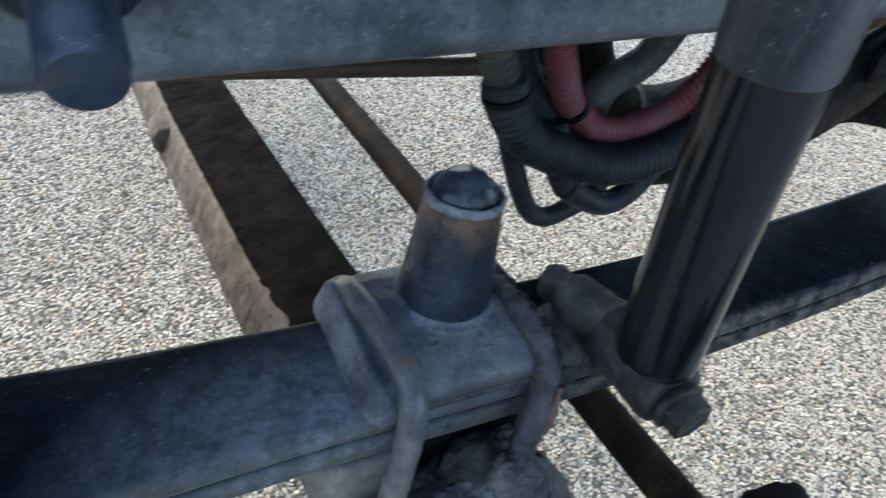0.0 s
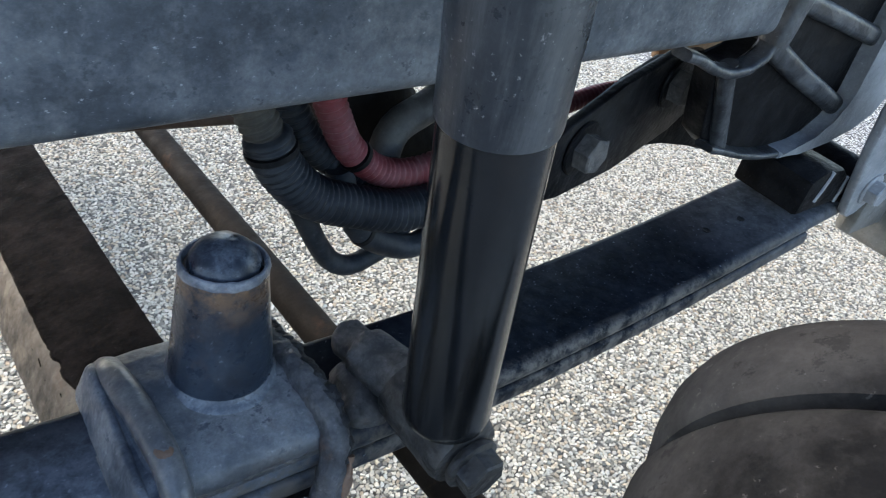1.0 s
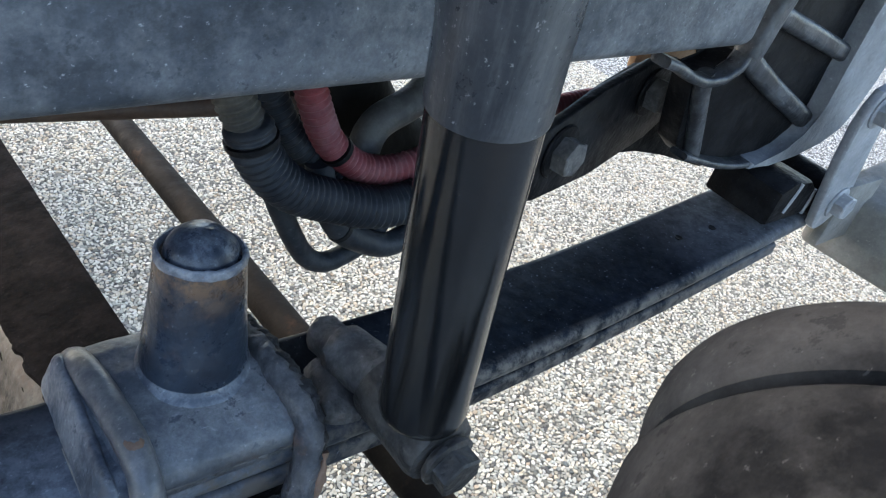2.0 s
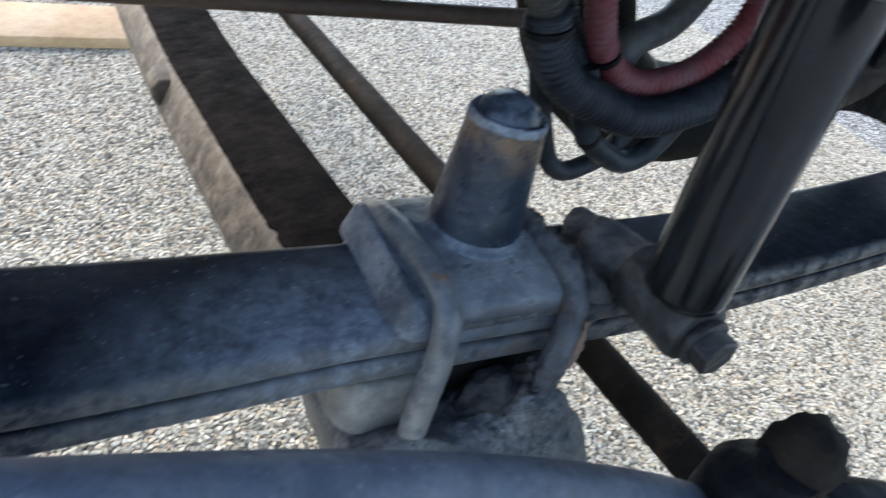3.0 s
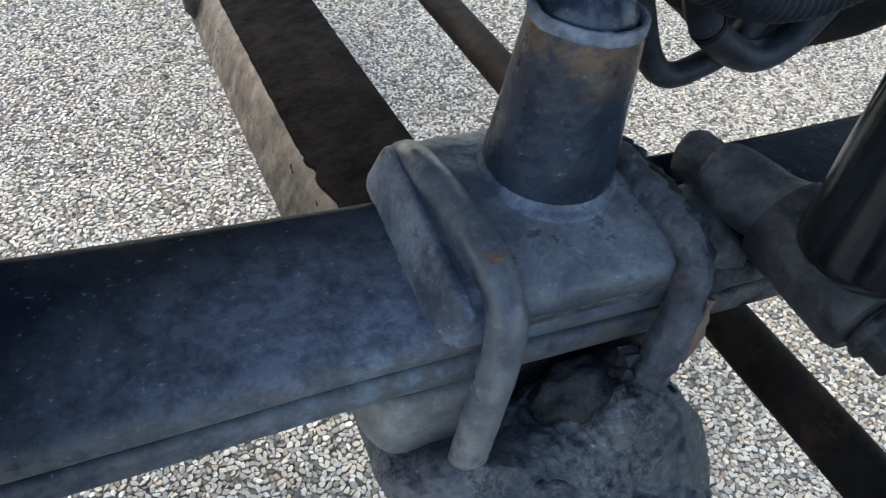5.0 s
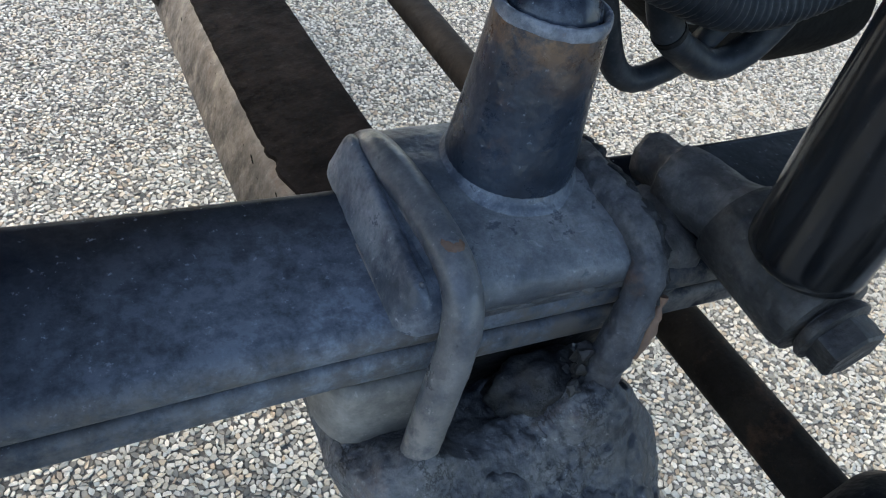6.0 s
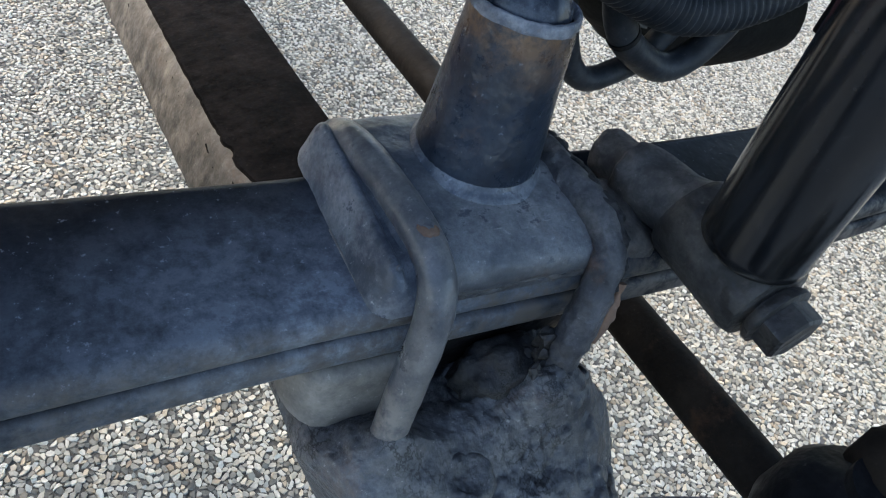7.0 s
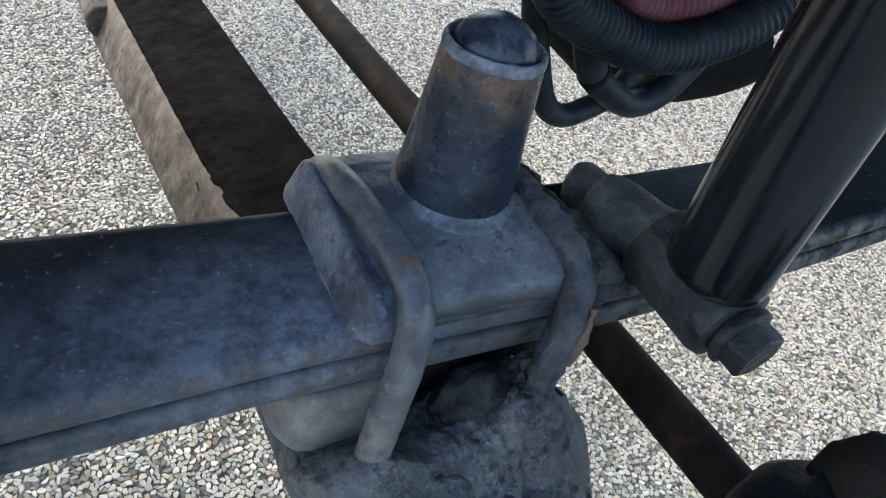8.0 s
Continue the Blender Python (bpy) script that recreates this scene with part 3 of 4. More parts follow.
bm = bmesh.new()
NX, NY = 110, 170
top, low = [], []
for i in range(NX + 1):
    ra, rb = [], []
    for j in range(NY + 1):
        y = -0.30 + 0.36 * j / NY
        x0 = interp(y, [(-0.30, -0.050), (-0.2, -0.088), (-0.11, -0.114), (-0.085, -0.1185), (0.06, -0.124)])
        x1 = interp(y, [(-0.30, 0.015), (-0.22, 0.035), (-0.165, 0.062), (-0.135, 0.079), (-0.115, 0.076), (-0.10, 0.062), (-0.09, 0.060), (0.06, 0.060)])
        x = x0 + (x1 - x0) * i / NX
        edge = min(1.0, min(i, NX - i) / 3.0)
        z = axle_top(x, y) - 0.010 * (1 - edge) ** 2
        crust = interp(x, [(-0.06, 0.25), (0.0, 1.0)])
        z += 0.0042 * noise.noise(Vector((x * 28, y * 28, 1))) + crust * (0.0044 * noise.noise(Vector((x * 60, y * 60, 4))) - 0.013 * max(0.0, 0.22 - abs(noise.noise(Vector((x * 75, y * 75, 2))))) + 0.0027 * noise.noise(Vector((x * 210, y * 210, 9))) - 0.0045 * max(0.0, 0.10 - abs(noise.noise(Vector((x * 120, y * 120, 6))))) * 10 * max(0.0, noise.noise(Vector((x * 30, y * 30, 12)))))
        k = 0.004 * noise.noise(Vector((x * 40, y * 40, 7))) * (1 - edge)
        ra.append(bm.verts.new((x + k, y, z)))
        rb.append(bm.verts.new((x * 0.86 + 0.004 + 0.024 * (1 - i / NX) + k, y, 0.27)))
    top.append(ra)
    low.append(rb)
for i in range(NX):
    for j in range(NY):
        bm.faces.new((top[i][j], top[i + 1][j], top[i + 1][j + 1], top[i][j + 1]))
        bm.faces.new((low[i][j], low[i][j + 1], low[i + 1][j + 1], low[i + 1][j]))
for side in (0, NX):
    for j in range(NY):
        bm.faces.new((top[side][j], top[side][j + 1], low[side][j + 1], low[side][j]))
for i in range(NX):
    for e in (0, NY):
        bm.faces.new((top[i][e], top[i + 1][e], low[i + 1][e], low[i][e]))
part("axle_end", bm, M_AXLE, axle, "lumpy cast axle end caked with dirt", 75)

bm = bmesh.new()
revolve(bm, (-0.040, -0.135, 0.428), (0, -0.35, 1), [(0, 0.017), (0.008, 0.0165), (0.0105, 0.0145), (0.0112, 0.010), (0.0095, 0.008), (0.0095, 0.0004)], 28)
lumpy(bm, 0.0014, 120)
part("plug", bm, M_AXLE, axle, "dirt-caked round plug in the axle end", 60)
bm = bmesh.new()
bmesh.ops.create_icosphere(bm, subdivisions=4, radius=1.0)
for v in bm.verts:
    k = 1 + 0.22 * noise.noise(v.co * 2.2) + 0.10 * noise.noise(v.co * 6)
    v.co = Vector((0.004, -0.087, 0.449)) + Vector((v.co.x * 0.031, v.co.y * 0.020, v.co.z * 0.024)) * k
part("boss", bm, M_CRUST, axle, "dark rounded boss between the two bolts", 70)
bm = bmesh.new()
rnd = random.Random(5)
for k in range(18):
    at = Vector((0.019 + 0.007 * rnd.gauss(0, 1), -0.097 + 0.006 * rnd.gauss(0, 1), 0.464 + 0.007 * rnd.gauss(0, 1)))
    r = bmesh.ops.create_icosphere(bm, subdivisions=2, radius=0.0035 + 0.0040 * rnd.random() ** 2)
    for v in r["verts"]:
        k2 = 1 + 0.8 * noise.noise(v.co * 260 + at * 90) - 0.5 * abs(noise.noise(v.co * 520 + at * 50))
        v.co = at + Vector((v.co.x, v.co.y * 0.8, v.co.z * 1.4)) * k2
tagged(part("caked_dirt", bm, M_EYE, axle, "", 18), "broken lumps of caked dirt and grease", kind="stuff")

BEAM = [(-0.010, -0.02, 0.425), (-0.025, 0.10, 0.405), (-0.034, 0.2, 0.391), (-0.049, 0.5, 0.363), (-0.058, 0.7, 0.346), (-0.066, 0.95, 0.345), (-0.078, 1.25, 0.37), (-0.085, 1.5, 0.40)]
prof = [(0.045, 0.002), (0.041, 0.010), (0.034, 0.0105), (-0.040, -0.008), (-0.047, -0.0105), (-0.0525, -0.016), (-0.0575, -0.028), (-0.0625, -0.041), (-0.0665, -0.052), (-0.0692, -0.061), (-0.0702, -0.068), (-0.0680, -0.0745), (-0.060, -0.078), (0.040, -0.066), (0.046, -0.06), (0.030, -0.050), (0.030, -0.022), (0.044, -0.012)]
bm = bmesh.new()
loft(bm, [[Vector((q.x + a, q.y, q.z + b)) + Vector((0.0010 * noise.noise(Vector((q.y * 45, a * 90, b * 90))), 0, 0.0010 * noise.noise(Vector((q.y * 70, a * 90, 3))))) for a, b in prof] for q in spline(BEAM, 0.012)])
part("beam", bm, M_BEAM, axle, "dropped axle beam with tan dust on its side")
# Greasy film on the beam top; its near-black also paints in the overhead shade.
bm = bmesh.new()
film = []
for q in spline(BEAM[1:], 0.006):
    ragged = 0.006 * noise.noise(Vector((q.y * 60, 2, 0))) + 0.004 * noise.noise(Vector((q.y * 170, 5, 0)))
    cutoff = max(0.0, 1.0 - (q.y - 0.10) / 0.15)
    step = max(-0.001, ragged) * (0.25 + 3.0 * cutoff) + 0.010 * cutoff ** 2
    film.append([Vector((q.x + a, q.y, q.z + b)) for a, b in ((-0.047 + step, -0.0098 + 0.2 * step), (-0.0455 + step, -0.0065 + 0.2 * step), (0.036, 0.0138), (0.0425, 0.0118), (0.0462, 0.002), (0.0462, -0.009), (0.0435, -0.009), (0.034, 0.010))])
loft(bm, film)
part("shaded_grime", bm, M_SHADED_GRIME, axle, "greasy dirt on the beam top, darkened for the shade above it")

bm = bmesh.new()
slab(bm, [(-0.124, 0.290), (-0.133, 0.302), (-0.134, 0.318), (-0.125, 0.332), (-0.105, 0.334), (-0.105, 0.288)], "y", 0.615, 0.665, 0.006, 3)
part("lug", bm, M_BEAM, axle, "small cast lug on the beam side")

rnd = random.Random(11)
bm = bmesh.new()
for k in range(22):
    y = 0.12 + 0.40 * rnd.random() ** 1.6
    q = Vector((interp(y, [(a, b) for b, a, _ in BEAM]), y, interp(y, [(a, b) for _, a, b in BEAM])))
    f = rnd.random()
    at = q + Vector((-0.0532 - 0.0052 * f, 0, -0.0165 - 0.013 * f))
    r = bmesh.ops.create_icosphere(bm, subdivisions=1, radius=0.0006 + 0.0015 * rnd.random() ** 2)
    for v in r["verts"]:
        k2 = 1 + 0.8 * noise.noise(v.co * 900 + at * 70)
        v.co = at + Vector((v.co.x * 0.35, v.co.y * 2.2 * k2, v.co.z * 0.9 * k2))
tagged(part("paint_chips", bm, M_SHADED_GRIME, axle, "", 60), "dark chips in the dusty beam side", kind="stuff")

# ---- tie rod ----
rod = thing("tie_rod", (0.17, 0.1, 0.36), "brown dusty steel tie rod below the spring", "tie rod")
part("tube", sweep(bmesh.new(), [(0.186, -0.30, 0.399), (0.152, 0.9, 0.312), (0.135, 1.5, 0.27)], 0.0195, 28), M_ROD, rod)

# ---- shock absorber ----
shock = thing("shock_absorber", (0.113, -0.113, 0.55), "black tubular shock absorber with dusty streaks", "shock absorber")
AX0, AX1 = Vector((0.1115, -0.113, 0.562)), Vector((0.091, -0.117, 0.775))
AX = (AX1 - AX0).normalized()
part("tube", revolve(bmesh.new(), AX0, AX, [(0, 0.024), (0.002, 0.0285), (0.004, 0.0302), (0.010, 0.0306), (0.013, 0.0300), (0.12, 0.0300), (0.245, 0.0304)], 40), M_SHOCK, shock)
part("cover", revolve(bmesh.new(), AX0 + AX * 0.231, AX, [(0.002, 0.0300), (0, 0.0316), (0.004, 0.0322), (0.042, 0.0322), (0.044, 0.0327), (0.36, 0.0327)], 40), M_COVER, shock, "grey dusty upper cover")
part("eye", revolve(bmesh.new(), (0.111, -0.068, 0.545), (0.07, -1, -0.06), [(0, 0.020), (0.002, 0.0265), (0.006, 0.028), (0.064, 0.028), (0.070, 0.026), (0.072, 0.017), (0.076, 0.017)], 36), M_EYE, shock, "dirty lower eye")
bolt = part("bolt", revolve(bmesh.new(), (0.1155, -0.141, 0.5405), (0.07, -1, -0.06), [(0, 0.019), (0.003, 0.021), (0.006, 0.021), (0.007, 0.018)], 32), M_EYE, shock, "washer under the bolt head")
part("hex_head", hexagon(bmesh.new(), (0.116, -0.147, 0.540), (0.07, -1, -0.06), 0.030, 0.015), M_EYE, bolt, "hexagon bolt head")
bracket = thing("shock_bracket", (0.10, -0.03, 0.53), "grey cast bracket holding the lower shock eye", "bracket")
bm = bmesh.new()
revolve(bm, (0.0955, 0.001, 0.5390), (0.24, -0.96, 0.06), [(0, 0.008), (0.002, 0.0138), (0.005, 0.0155), (0.021, 0.0160), (0.0235, 0.0168), (0.026, 0.0200), (0.044, 0.0206), (0.062, 0.0212), (0.074, 0.0235), (0.078, 0.0235), (0.080, 0.016)], 48)
cut(bm, 1)
lumpy(bm, 0.0024, 48)
part("boss", bm, M_BLACKGREY, bracket, "stepped cast boss", 50)
bm = bmesh.new()
box(bm, (0.084, -0.044, 0.510), (0.034, 0.060, 0.044), 0.010, (0, 18, -12), 3)
cut(bm, 2)
lumpy(bm, 0.003, 50, 3)
part("web", bm, M_BLACKGREY, bracket, "", 70)

# ---- frame rail ----
rail = thing("frame_rail", (0, 0.02, 0.745), "grey dusty truck frame rail with a rounded lower edge", "frame rail")
bm = bmesh.new()
prof = [(-0.015, 0.30)]
for k in range(7):
    a = radians(90 * k / 6)
    prof.append((0.0 - 0.015 * math.cos(a), 0.015 - 0.015 * math.sin(a)))
prof += [(0.0, 0.009), (-0.004, 0.014), (-0.006, 0.02), (-0.006, 0.30)]
loft(bm, [[Vector((x, a, b + 0.7465 + 0.022 * x)) for a, b in prof] for x in (-1.6, -0.8, -0.3, 0.0, 0.3, 0.487)])
part("web", bm, M_RAIL, rail)
bm = bmesh.new()
loft(bm, [[Vector((x, a, b + 0.7465 + 0.022 * x)) for a, b in ((0.002, 0.0), (0.075, 0.0), (0.075, 0.009), (0.002, 0.009))] for x in (-1.6, -0.8, -0.3, 0.0, 0.3, 0.487)])
part("lower_flange", bm, M_RAIL, rail)
railbolt = thing("rail_bolt", (-0.24, -0.10, 0.80), "dusty blue-grey round stud with a collar on the rail", "stud")
part("stud", revolve(bmesh.new(), (-0.226, -0.014, 0.832), (0, -1, -0.32), [(0, 0.0155), (0.098, 0.0150), (0.102, 0.0135), (0.1025, 0.010)], 36), M_POST, railbolt)
part("collar", revolve(bmesh.new(), (-0.226, -0.014, 0.832), (0, -1, -0.32), [(0, 0.040), (0.022, 0.038), (0.032, 0.033), (0.044, 0.031), (0.048, 0.026), (0.049, 0.016)], 36), M_POST, railbolt)


# ---- drag link beside the spring ----
drag = thing("drag_link", (-0.2, -0.21, 0.58), "curved blue-grey drag link tube beside the spring", "drag link")
part("tube", sweep(bmesh.new(), spline([(-0.62, -0.212, 0.712), (-0.45, -0.212, 0.662), (-0.36, -0.212, 0.637), (-0.29, -0.212, 0.616), (-0.2, -0.212, 0.586), (-0.1, -0.216, 0.550), (0.0, -0.224, 0.509), (0.08, -0.234, 0.470), (0.13, -0.24, 0.445)], 0.02), 0.0215, 28), M_LINK, drag)
part("boot", revolve(bmesh.new(), (-0.353, -0.212, 0.6352), (-0.95, 0, 0.30), [(0, 0.0217), (0.006, 0.0235), (0.016, 0.028), (0.030, 0.0335), (0.050, 0.037), (0.11, 0.040), (0.14, 0.038), (0.15, 0.022)], 36), M_RUBBER, drag, "black rubber boot at the tube end")
joint = part("ball_joint", revolve(bmesh.new(), (0.098, -0.246, 0.455), (0.05, 0, 1), [(0, 0.02), (0.004, 0.034), (0.03, 0.042), (0.055, 0.041), (0.066, 0.034), (0.070, 0.024), (0.074, 0.020), (0.080, 0.020)], 36), M_BLACK, drag, "dark greasy ball joint")
bm = bmesh.new()
revolve(bm, (0.121, -0.241, 0.520), (0.05, 0, 1), [(0, 0.024), (0.004, 0.0265), (0.020, 0.0265), (0.024, 0.0225), (0.032, 0.0215), (0.037, 0.019), (0.040, 0.011), (0.041, 0.003)], 36)
for v in bm.verts:
    a = math.atan2(v.co.y + 0.241, v.co.x - 0.122)
    k = 1 - 0.10 * abs(math.sin(3 * a)) - (0.10 if v.co.z > 0.546 and math.cos(6 * a) > 0.6 else 0)
    v.co.x, v.co.y = 0.122 + (v.co.x - 0.122) * k, -0.241 + (v.co.y + 0.241) * k
lumpy(bm, 0.0022, 90)
part("nut", bm, M_ROD, joint, "dark castle nut", 60)
part("arm", sweep(bmesh.new(), spline([(0.09, -0.246, 0.49), (0.15, -0.265, 0.495), (0.25, -0.30, 0.48), (0.38, -0.35, 0.45)], 0.02), 0.024, 20), M_BLACK, drag, "dark steering arm")

# ---- brake chamber ----
chamber = thing("brake_chamber", (0.0, -0.38, 0.74), "dusty brown-black round brake chamber with a clamp groove", "brake chamber")
CH, CA = (0.084, -0.3287, 0.7801), (-0.7805, -0.5899, -0.2068)
part("shell", revolve(bmesh.new(), CH, CA, [(-0.020, 0.03), (-0.014, 0.050), (-0.006, 0.0615), (0, 0.0648), (0.010, 0.0675), (0.0215, 0.0684), (0.0240, 0.0670), (0.0255, 0.061), (0.031, 0.059)], 64), M_CHAMBER, chamber, "front shell")
part("shell", revolve(bmesh.new(), CH, CA, [(0.029, 0.059), (0.0300, 0.062), (0.0312, 0.0700), (0.0335, 0.0722), (0.045, 0.0745), (0.07, 0.079), (0.112, 0.0863), (0.155, 0.093), (0.185, 0.08), (0.195, 0.05)], 64), M_CHAMBER, chamber, "rear shell")

# ---- hoses ----
def corrugated(r, pitch=0.0060, depth=0.0026):
    depth = depth if r > 0.0125 else 0.0007
    return lambda i, d: r - depth * (0.5 + 0.5 * math.cos(2 * math.pi * d / pitch))


def hose(name, pts, r, mat, label, ribbed=True, category="hose", ties=()):
    ob = thing(name, pts[len(pts) // 2], label, category, "hose bundle")
    path = spline(pts, 0.0011 if ribbed else 0.008)
    part("tube", sweep(bmesh.new(), path, corrugated(r) if ribbed else r, 22 if ribbed else 18), mat, ob, angle=80)
    for f in ties:
        k = int(f * (len(path) - 1))
        t = (path[k + 1] - path[k]).normalized()
        part("cable_tie", revolve(bmesh.new(), path[k], t, [(0, r * 0.9), (0, r * 1.07), (0.0045, r * 1.07), (0.0045, r * 0.9)], 24), M_BLACK, ob, "black cable tie")
    return ob


hose("corrugated_hose", [(0.053, 0.062, 0.690), (0.064, 0.060, 0.662), (0.092, 0.058, 0.632), (0.147, 0.056, 0.609), (0.178, 0.054, 0.603), (0.214, 0.052, 0.608), (0.262, 0.052, 0.628), (0.292, 0.058, 0.662), (0.305, 0.07, 0.735)], 0.0182, M_HOSE, "thick black corrugated hose in a hanging loop", ties=(0.03, 0.96))
hose("hose_sleeve", [(0.032, 0.078, 0.794), (0.041, 0.070, 0.722), (0.056, 0.063, 0.682)], 0.0150, M_HOSE_TAN, "grey-brown dusty corrugated sleeve over the black hose")
hose("red_hose", [(0.095, 0.098, 0.795), (0.103, 0.080, 0.722), (0.112, 0.076, 0.690), (0.131, 0.077, 0.655), (0.165, 0.078, 0.628), (0.203, 0.076, 0.624), (0.242, 0.074, 0.639), (0.277, 0.075, 0.677), (0.293, 0.083, 0.723)], 0.0130, M_RED, "faded red corrugated hose behind the black one", ties=(0.42,))
hose("corrugated_hose", [(0.072, 0.112, 0.795), (0.078, 0.106, 0.735), (0.088, 0.100, 0.690), (0.110, 0.096, 0.650), (0.150, 0.092, 0.622), (0.200, 0.090, 0.612)], 0.0135, M_HOSE, "black corrugated hose behind the thick one", ties=(0.10, 0.93))
hose("thin_hose", [(0.068, 0.109, 0.795), (0.078, 0.103, 0.692), (0.092, 0.096, 0.62), (0.111, 0.093, 0.571), (0.132, 0.093, 0.534), (0.153, 0.093, 0.521), (0.174, 0.093, 0.526), (0.196, 0.093, 0.539), (0.221, 0.093, 0.579)], 0.0095, M_HOSE, "thin black smooth hose bent in a loop", False)
hose("wire_hose", [(0.125, 0.082, 0.638), (0.136, 0.079, 0.598), (0.151, 0.077, 0.571), (0.174, 0.077, 0.553), (0.205, 0.077, 0.54), (0.231, 0.077, 0.55), (0.25, 0.077, 0.581), (0.266, 0.079, 0.622)], 0.0115, M_HOSE, "dusty black hose with a red stripe in a v-shaped loop", False, ties=(0.3,))
hose("grey_hose", [(0.03, 0.13, 0.76), (0.07, 0.11, 0.735), (0.11, 0.11, 0.715), (0.15, 0.115, 0.71), (0.20, 0.12, 0.725), (0.26, 0.13, 0.75)], 0.013, M_HOSE_GREY, "pale grey smooth hose", False)
hose("grey_hose", [(0.175, 0.10, 0.565), (0.185, 0.112, 0.605), (0.20, 0.12, 0.64), (0.25, 0.13, 0.66), (0.29, 0.14, 0.71), (0.30, 0.14, 0.76)], 0.015, M_HOSE_GREY, "pale grey bent hose", False)
hose("coil_hose", [(0.40, 0.16, 0.60), (0.476, 0.16, 0.614), (0.511, 0.16, 0.618), (0.56, 0.16, 0.621), (0.64, 0.17, 0.64)], 0.011, M_RED, "red coiled air hose behind the link plate")
duct = thing("rubber_duct", (0.4, 0.22, 0.5), "dark wide rubber duct curving behind the hoses", "duct")
ring = [(0.40 + 0.21 * math.cos(radians(a)), 0.22, 0.715 + 0.21 * math.sin(radians(a))) for a in range(150, 291, 10)]
part("tube", sweep(bmesh.new(), ring, 0.06, 28), M_RUBBER, duct)
part("clamp", revolve(bmesh.new(), ring[9], Vector(ring[10]) - Vector(ring[9]), [(0, 0.058), (0, 0.0615), (0.012, 0.0615), (0.012, 0.058)], 32), M_BLACK, duct, "worm drive clamp")
pipe = thing("cross_pipe", (-0.3, 0.4, 0.54), "thin brown rusty pipe crossing behind the rail", "pipe")
part("tube", sweep(bmesh.new(), [(-0.75, 0.603, 0.464), (0.185, 0.173, 0.6356)], 0.009, 14), M_PIPE, pipe)

# ---- spring hanger at the end of the leaf ----
hanger = thing("spring_hanger", (0.6, 0.02, 0.68), "black cast spring hanger bracket with raised ribs", "bracket")
outline = [(0.478, 0.722), (0.500, 0.640), (0.525, 0.622), (0.560, 0.607), (0.611, 0.597), (0.676, 0.594), (0.733, 0.600), (0.785, 0.612), (0.815, 0.640), (0.83, 0.69), (0.84, 0.90), (0.555, 0.90), (0.540, 0.780), (0.534, 0.738), (0.515, 0.724), (0.49, 0.718)]
part("web", slab(bmesh.new(), outline, "y", 0.018, 0.046, 0.003), M_BLACK, hanger)
part("arm", slab(bmesh.new(), [(0.529, 0.57), (0.579, 0.571), (0.635, 0.555), (0.746, 0.519), (0.723, 0.588), (0.668, 0.652), (0.605, 0.676), (0.53, 0.679), (0.48, 0.655)], "y", 0.11, 0.125, 0.003), M_BLACK, hanger)


def band(pts, width, y0, y1, soft=0.004):
    """A raised flat band along points of (x, z), with rounded edges."""
    path = spline([(a, 0, b) for a, b in pts], 0.012)
    rings = []
    for k, q in enumerate(path):
        t = (path[min(k + 1, len(path) - 1)] - path[max(k - 1, 0)]).normalized()
        out = Vector((t.z, 0, -t.x))
        rings.append([q + Vector((0, (y0 + y1) / 2 + b, 0)) + out * a for a, b in rounded(width, abs(y1 - y0), soft, 4)])
    return loft(bmesh.new(), rings)


part("lower_edge", band([(0.500, 0.634), (0.527, 0.626), (0.570, 0.6135), (0.62, 0.605), (0.67, 0.604)], 0.007, 0.000, 0.022, 0.0032), M_RIB, hanger)
outline = [(0.635, 0.6010), (0.676, 0.6005), (0.733, 0.6065), (0.78, 0.6155), (0.812, 0.632), (0.827, 0.656), (0.835, 0.70), (0.840, 0.76), (0.845, 0.86), (0.742, 0.86), (0.737, 0.774), (0.737, 0.717), (0.739, 0.670), (0.737, 0.654), (0.724, 0.634), (0.699, 0.6165), (0.672, 0.6095), (0.640, 0.6080)]
part("flange", slab(bmesh.new(), outline, "y", -0.003, 0.022, 0.003, 3), M_FLANGE, hanger, "pale dusty outer flange")
part("rib", band([(0.487, 0.722), (0.497, 0.697), (0.506, 0.678), (0.530, 0.624)], 0.020, 0.006, 0.022, 0.008), M_RIB, hanger)
part("rib", band([(0.405, 0.741), (0.430, 0.734), (0.455, 0.723), (0.477, 0.717), (0.508, 0.718), (0.527, 0.728), (0.535, 0.742)], 0.010, 0.000, 0.022, 0.0045), M_RIB, hanger)
part("rib", band([(0.536, 0.740), (0.540, 0.758), (0.543, 0.774), (0.550, 0.80), (0.560, 0.86)], 0.022, -0.004, 0.022, 0.007), M_RIB, hanger)
part("rib", band([(0.536, 0.740), (0.58, 0.7175), (0.625, 0.696), (0.682, 0.671), (0.745, 0.643)], 0.023, 0.004, 0.022, 0.008), M_RIB, hanger)
part("rib", band([(0.545, 0.784), (0.60, 0.769), (0.646, 0.757), (0.749, 0.729)], 0.021, 0.004, 0.022, 0.007), M_RIB, hanger)
strap = thing("link_plate", (0.42, 0.05, 0.66), "black steel link plate with two hexagon bolts", "link plate")
bm = slab(bmesh.new(), [(0.305, 0.588), (0.345, 0.584), (0.441, 0.585), (0.549, 0.602), (0.608, 0.629), (0.617, 0.662), (0.566, 0.694), (0.501, 0.702), (0.412, 0.686), (0.330, 0.662), (0.305, 0.645)], "y", 0.0, 0.012, 0.003)
for v in bm.verts:
    v.co.y += 0.05 + 0.213 * (v.co.x - 0.37)
part("plate", bm, M_BLACK, strap)
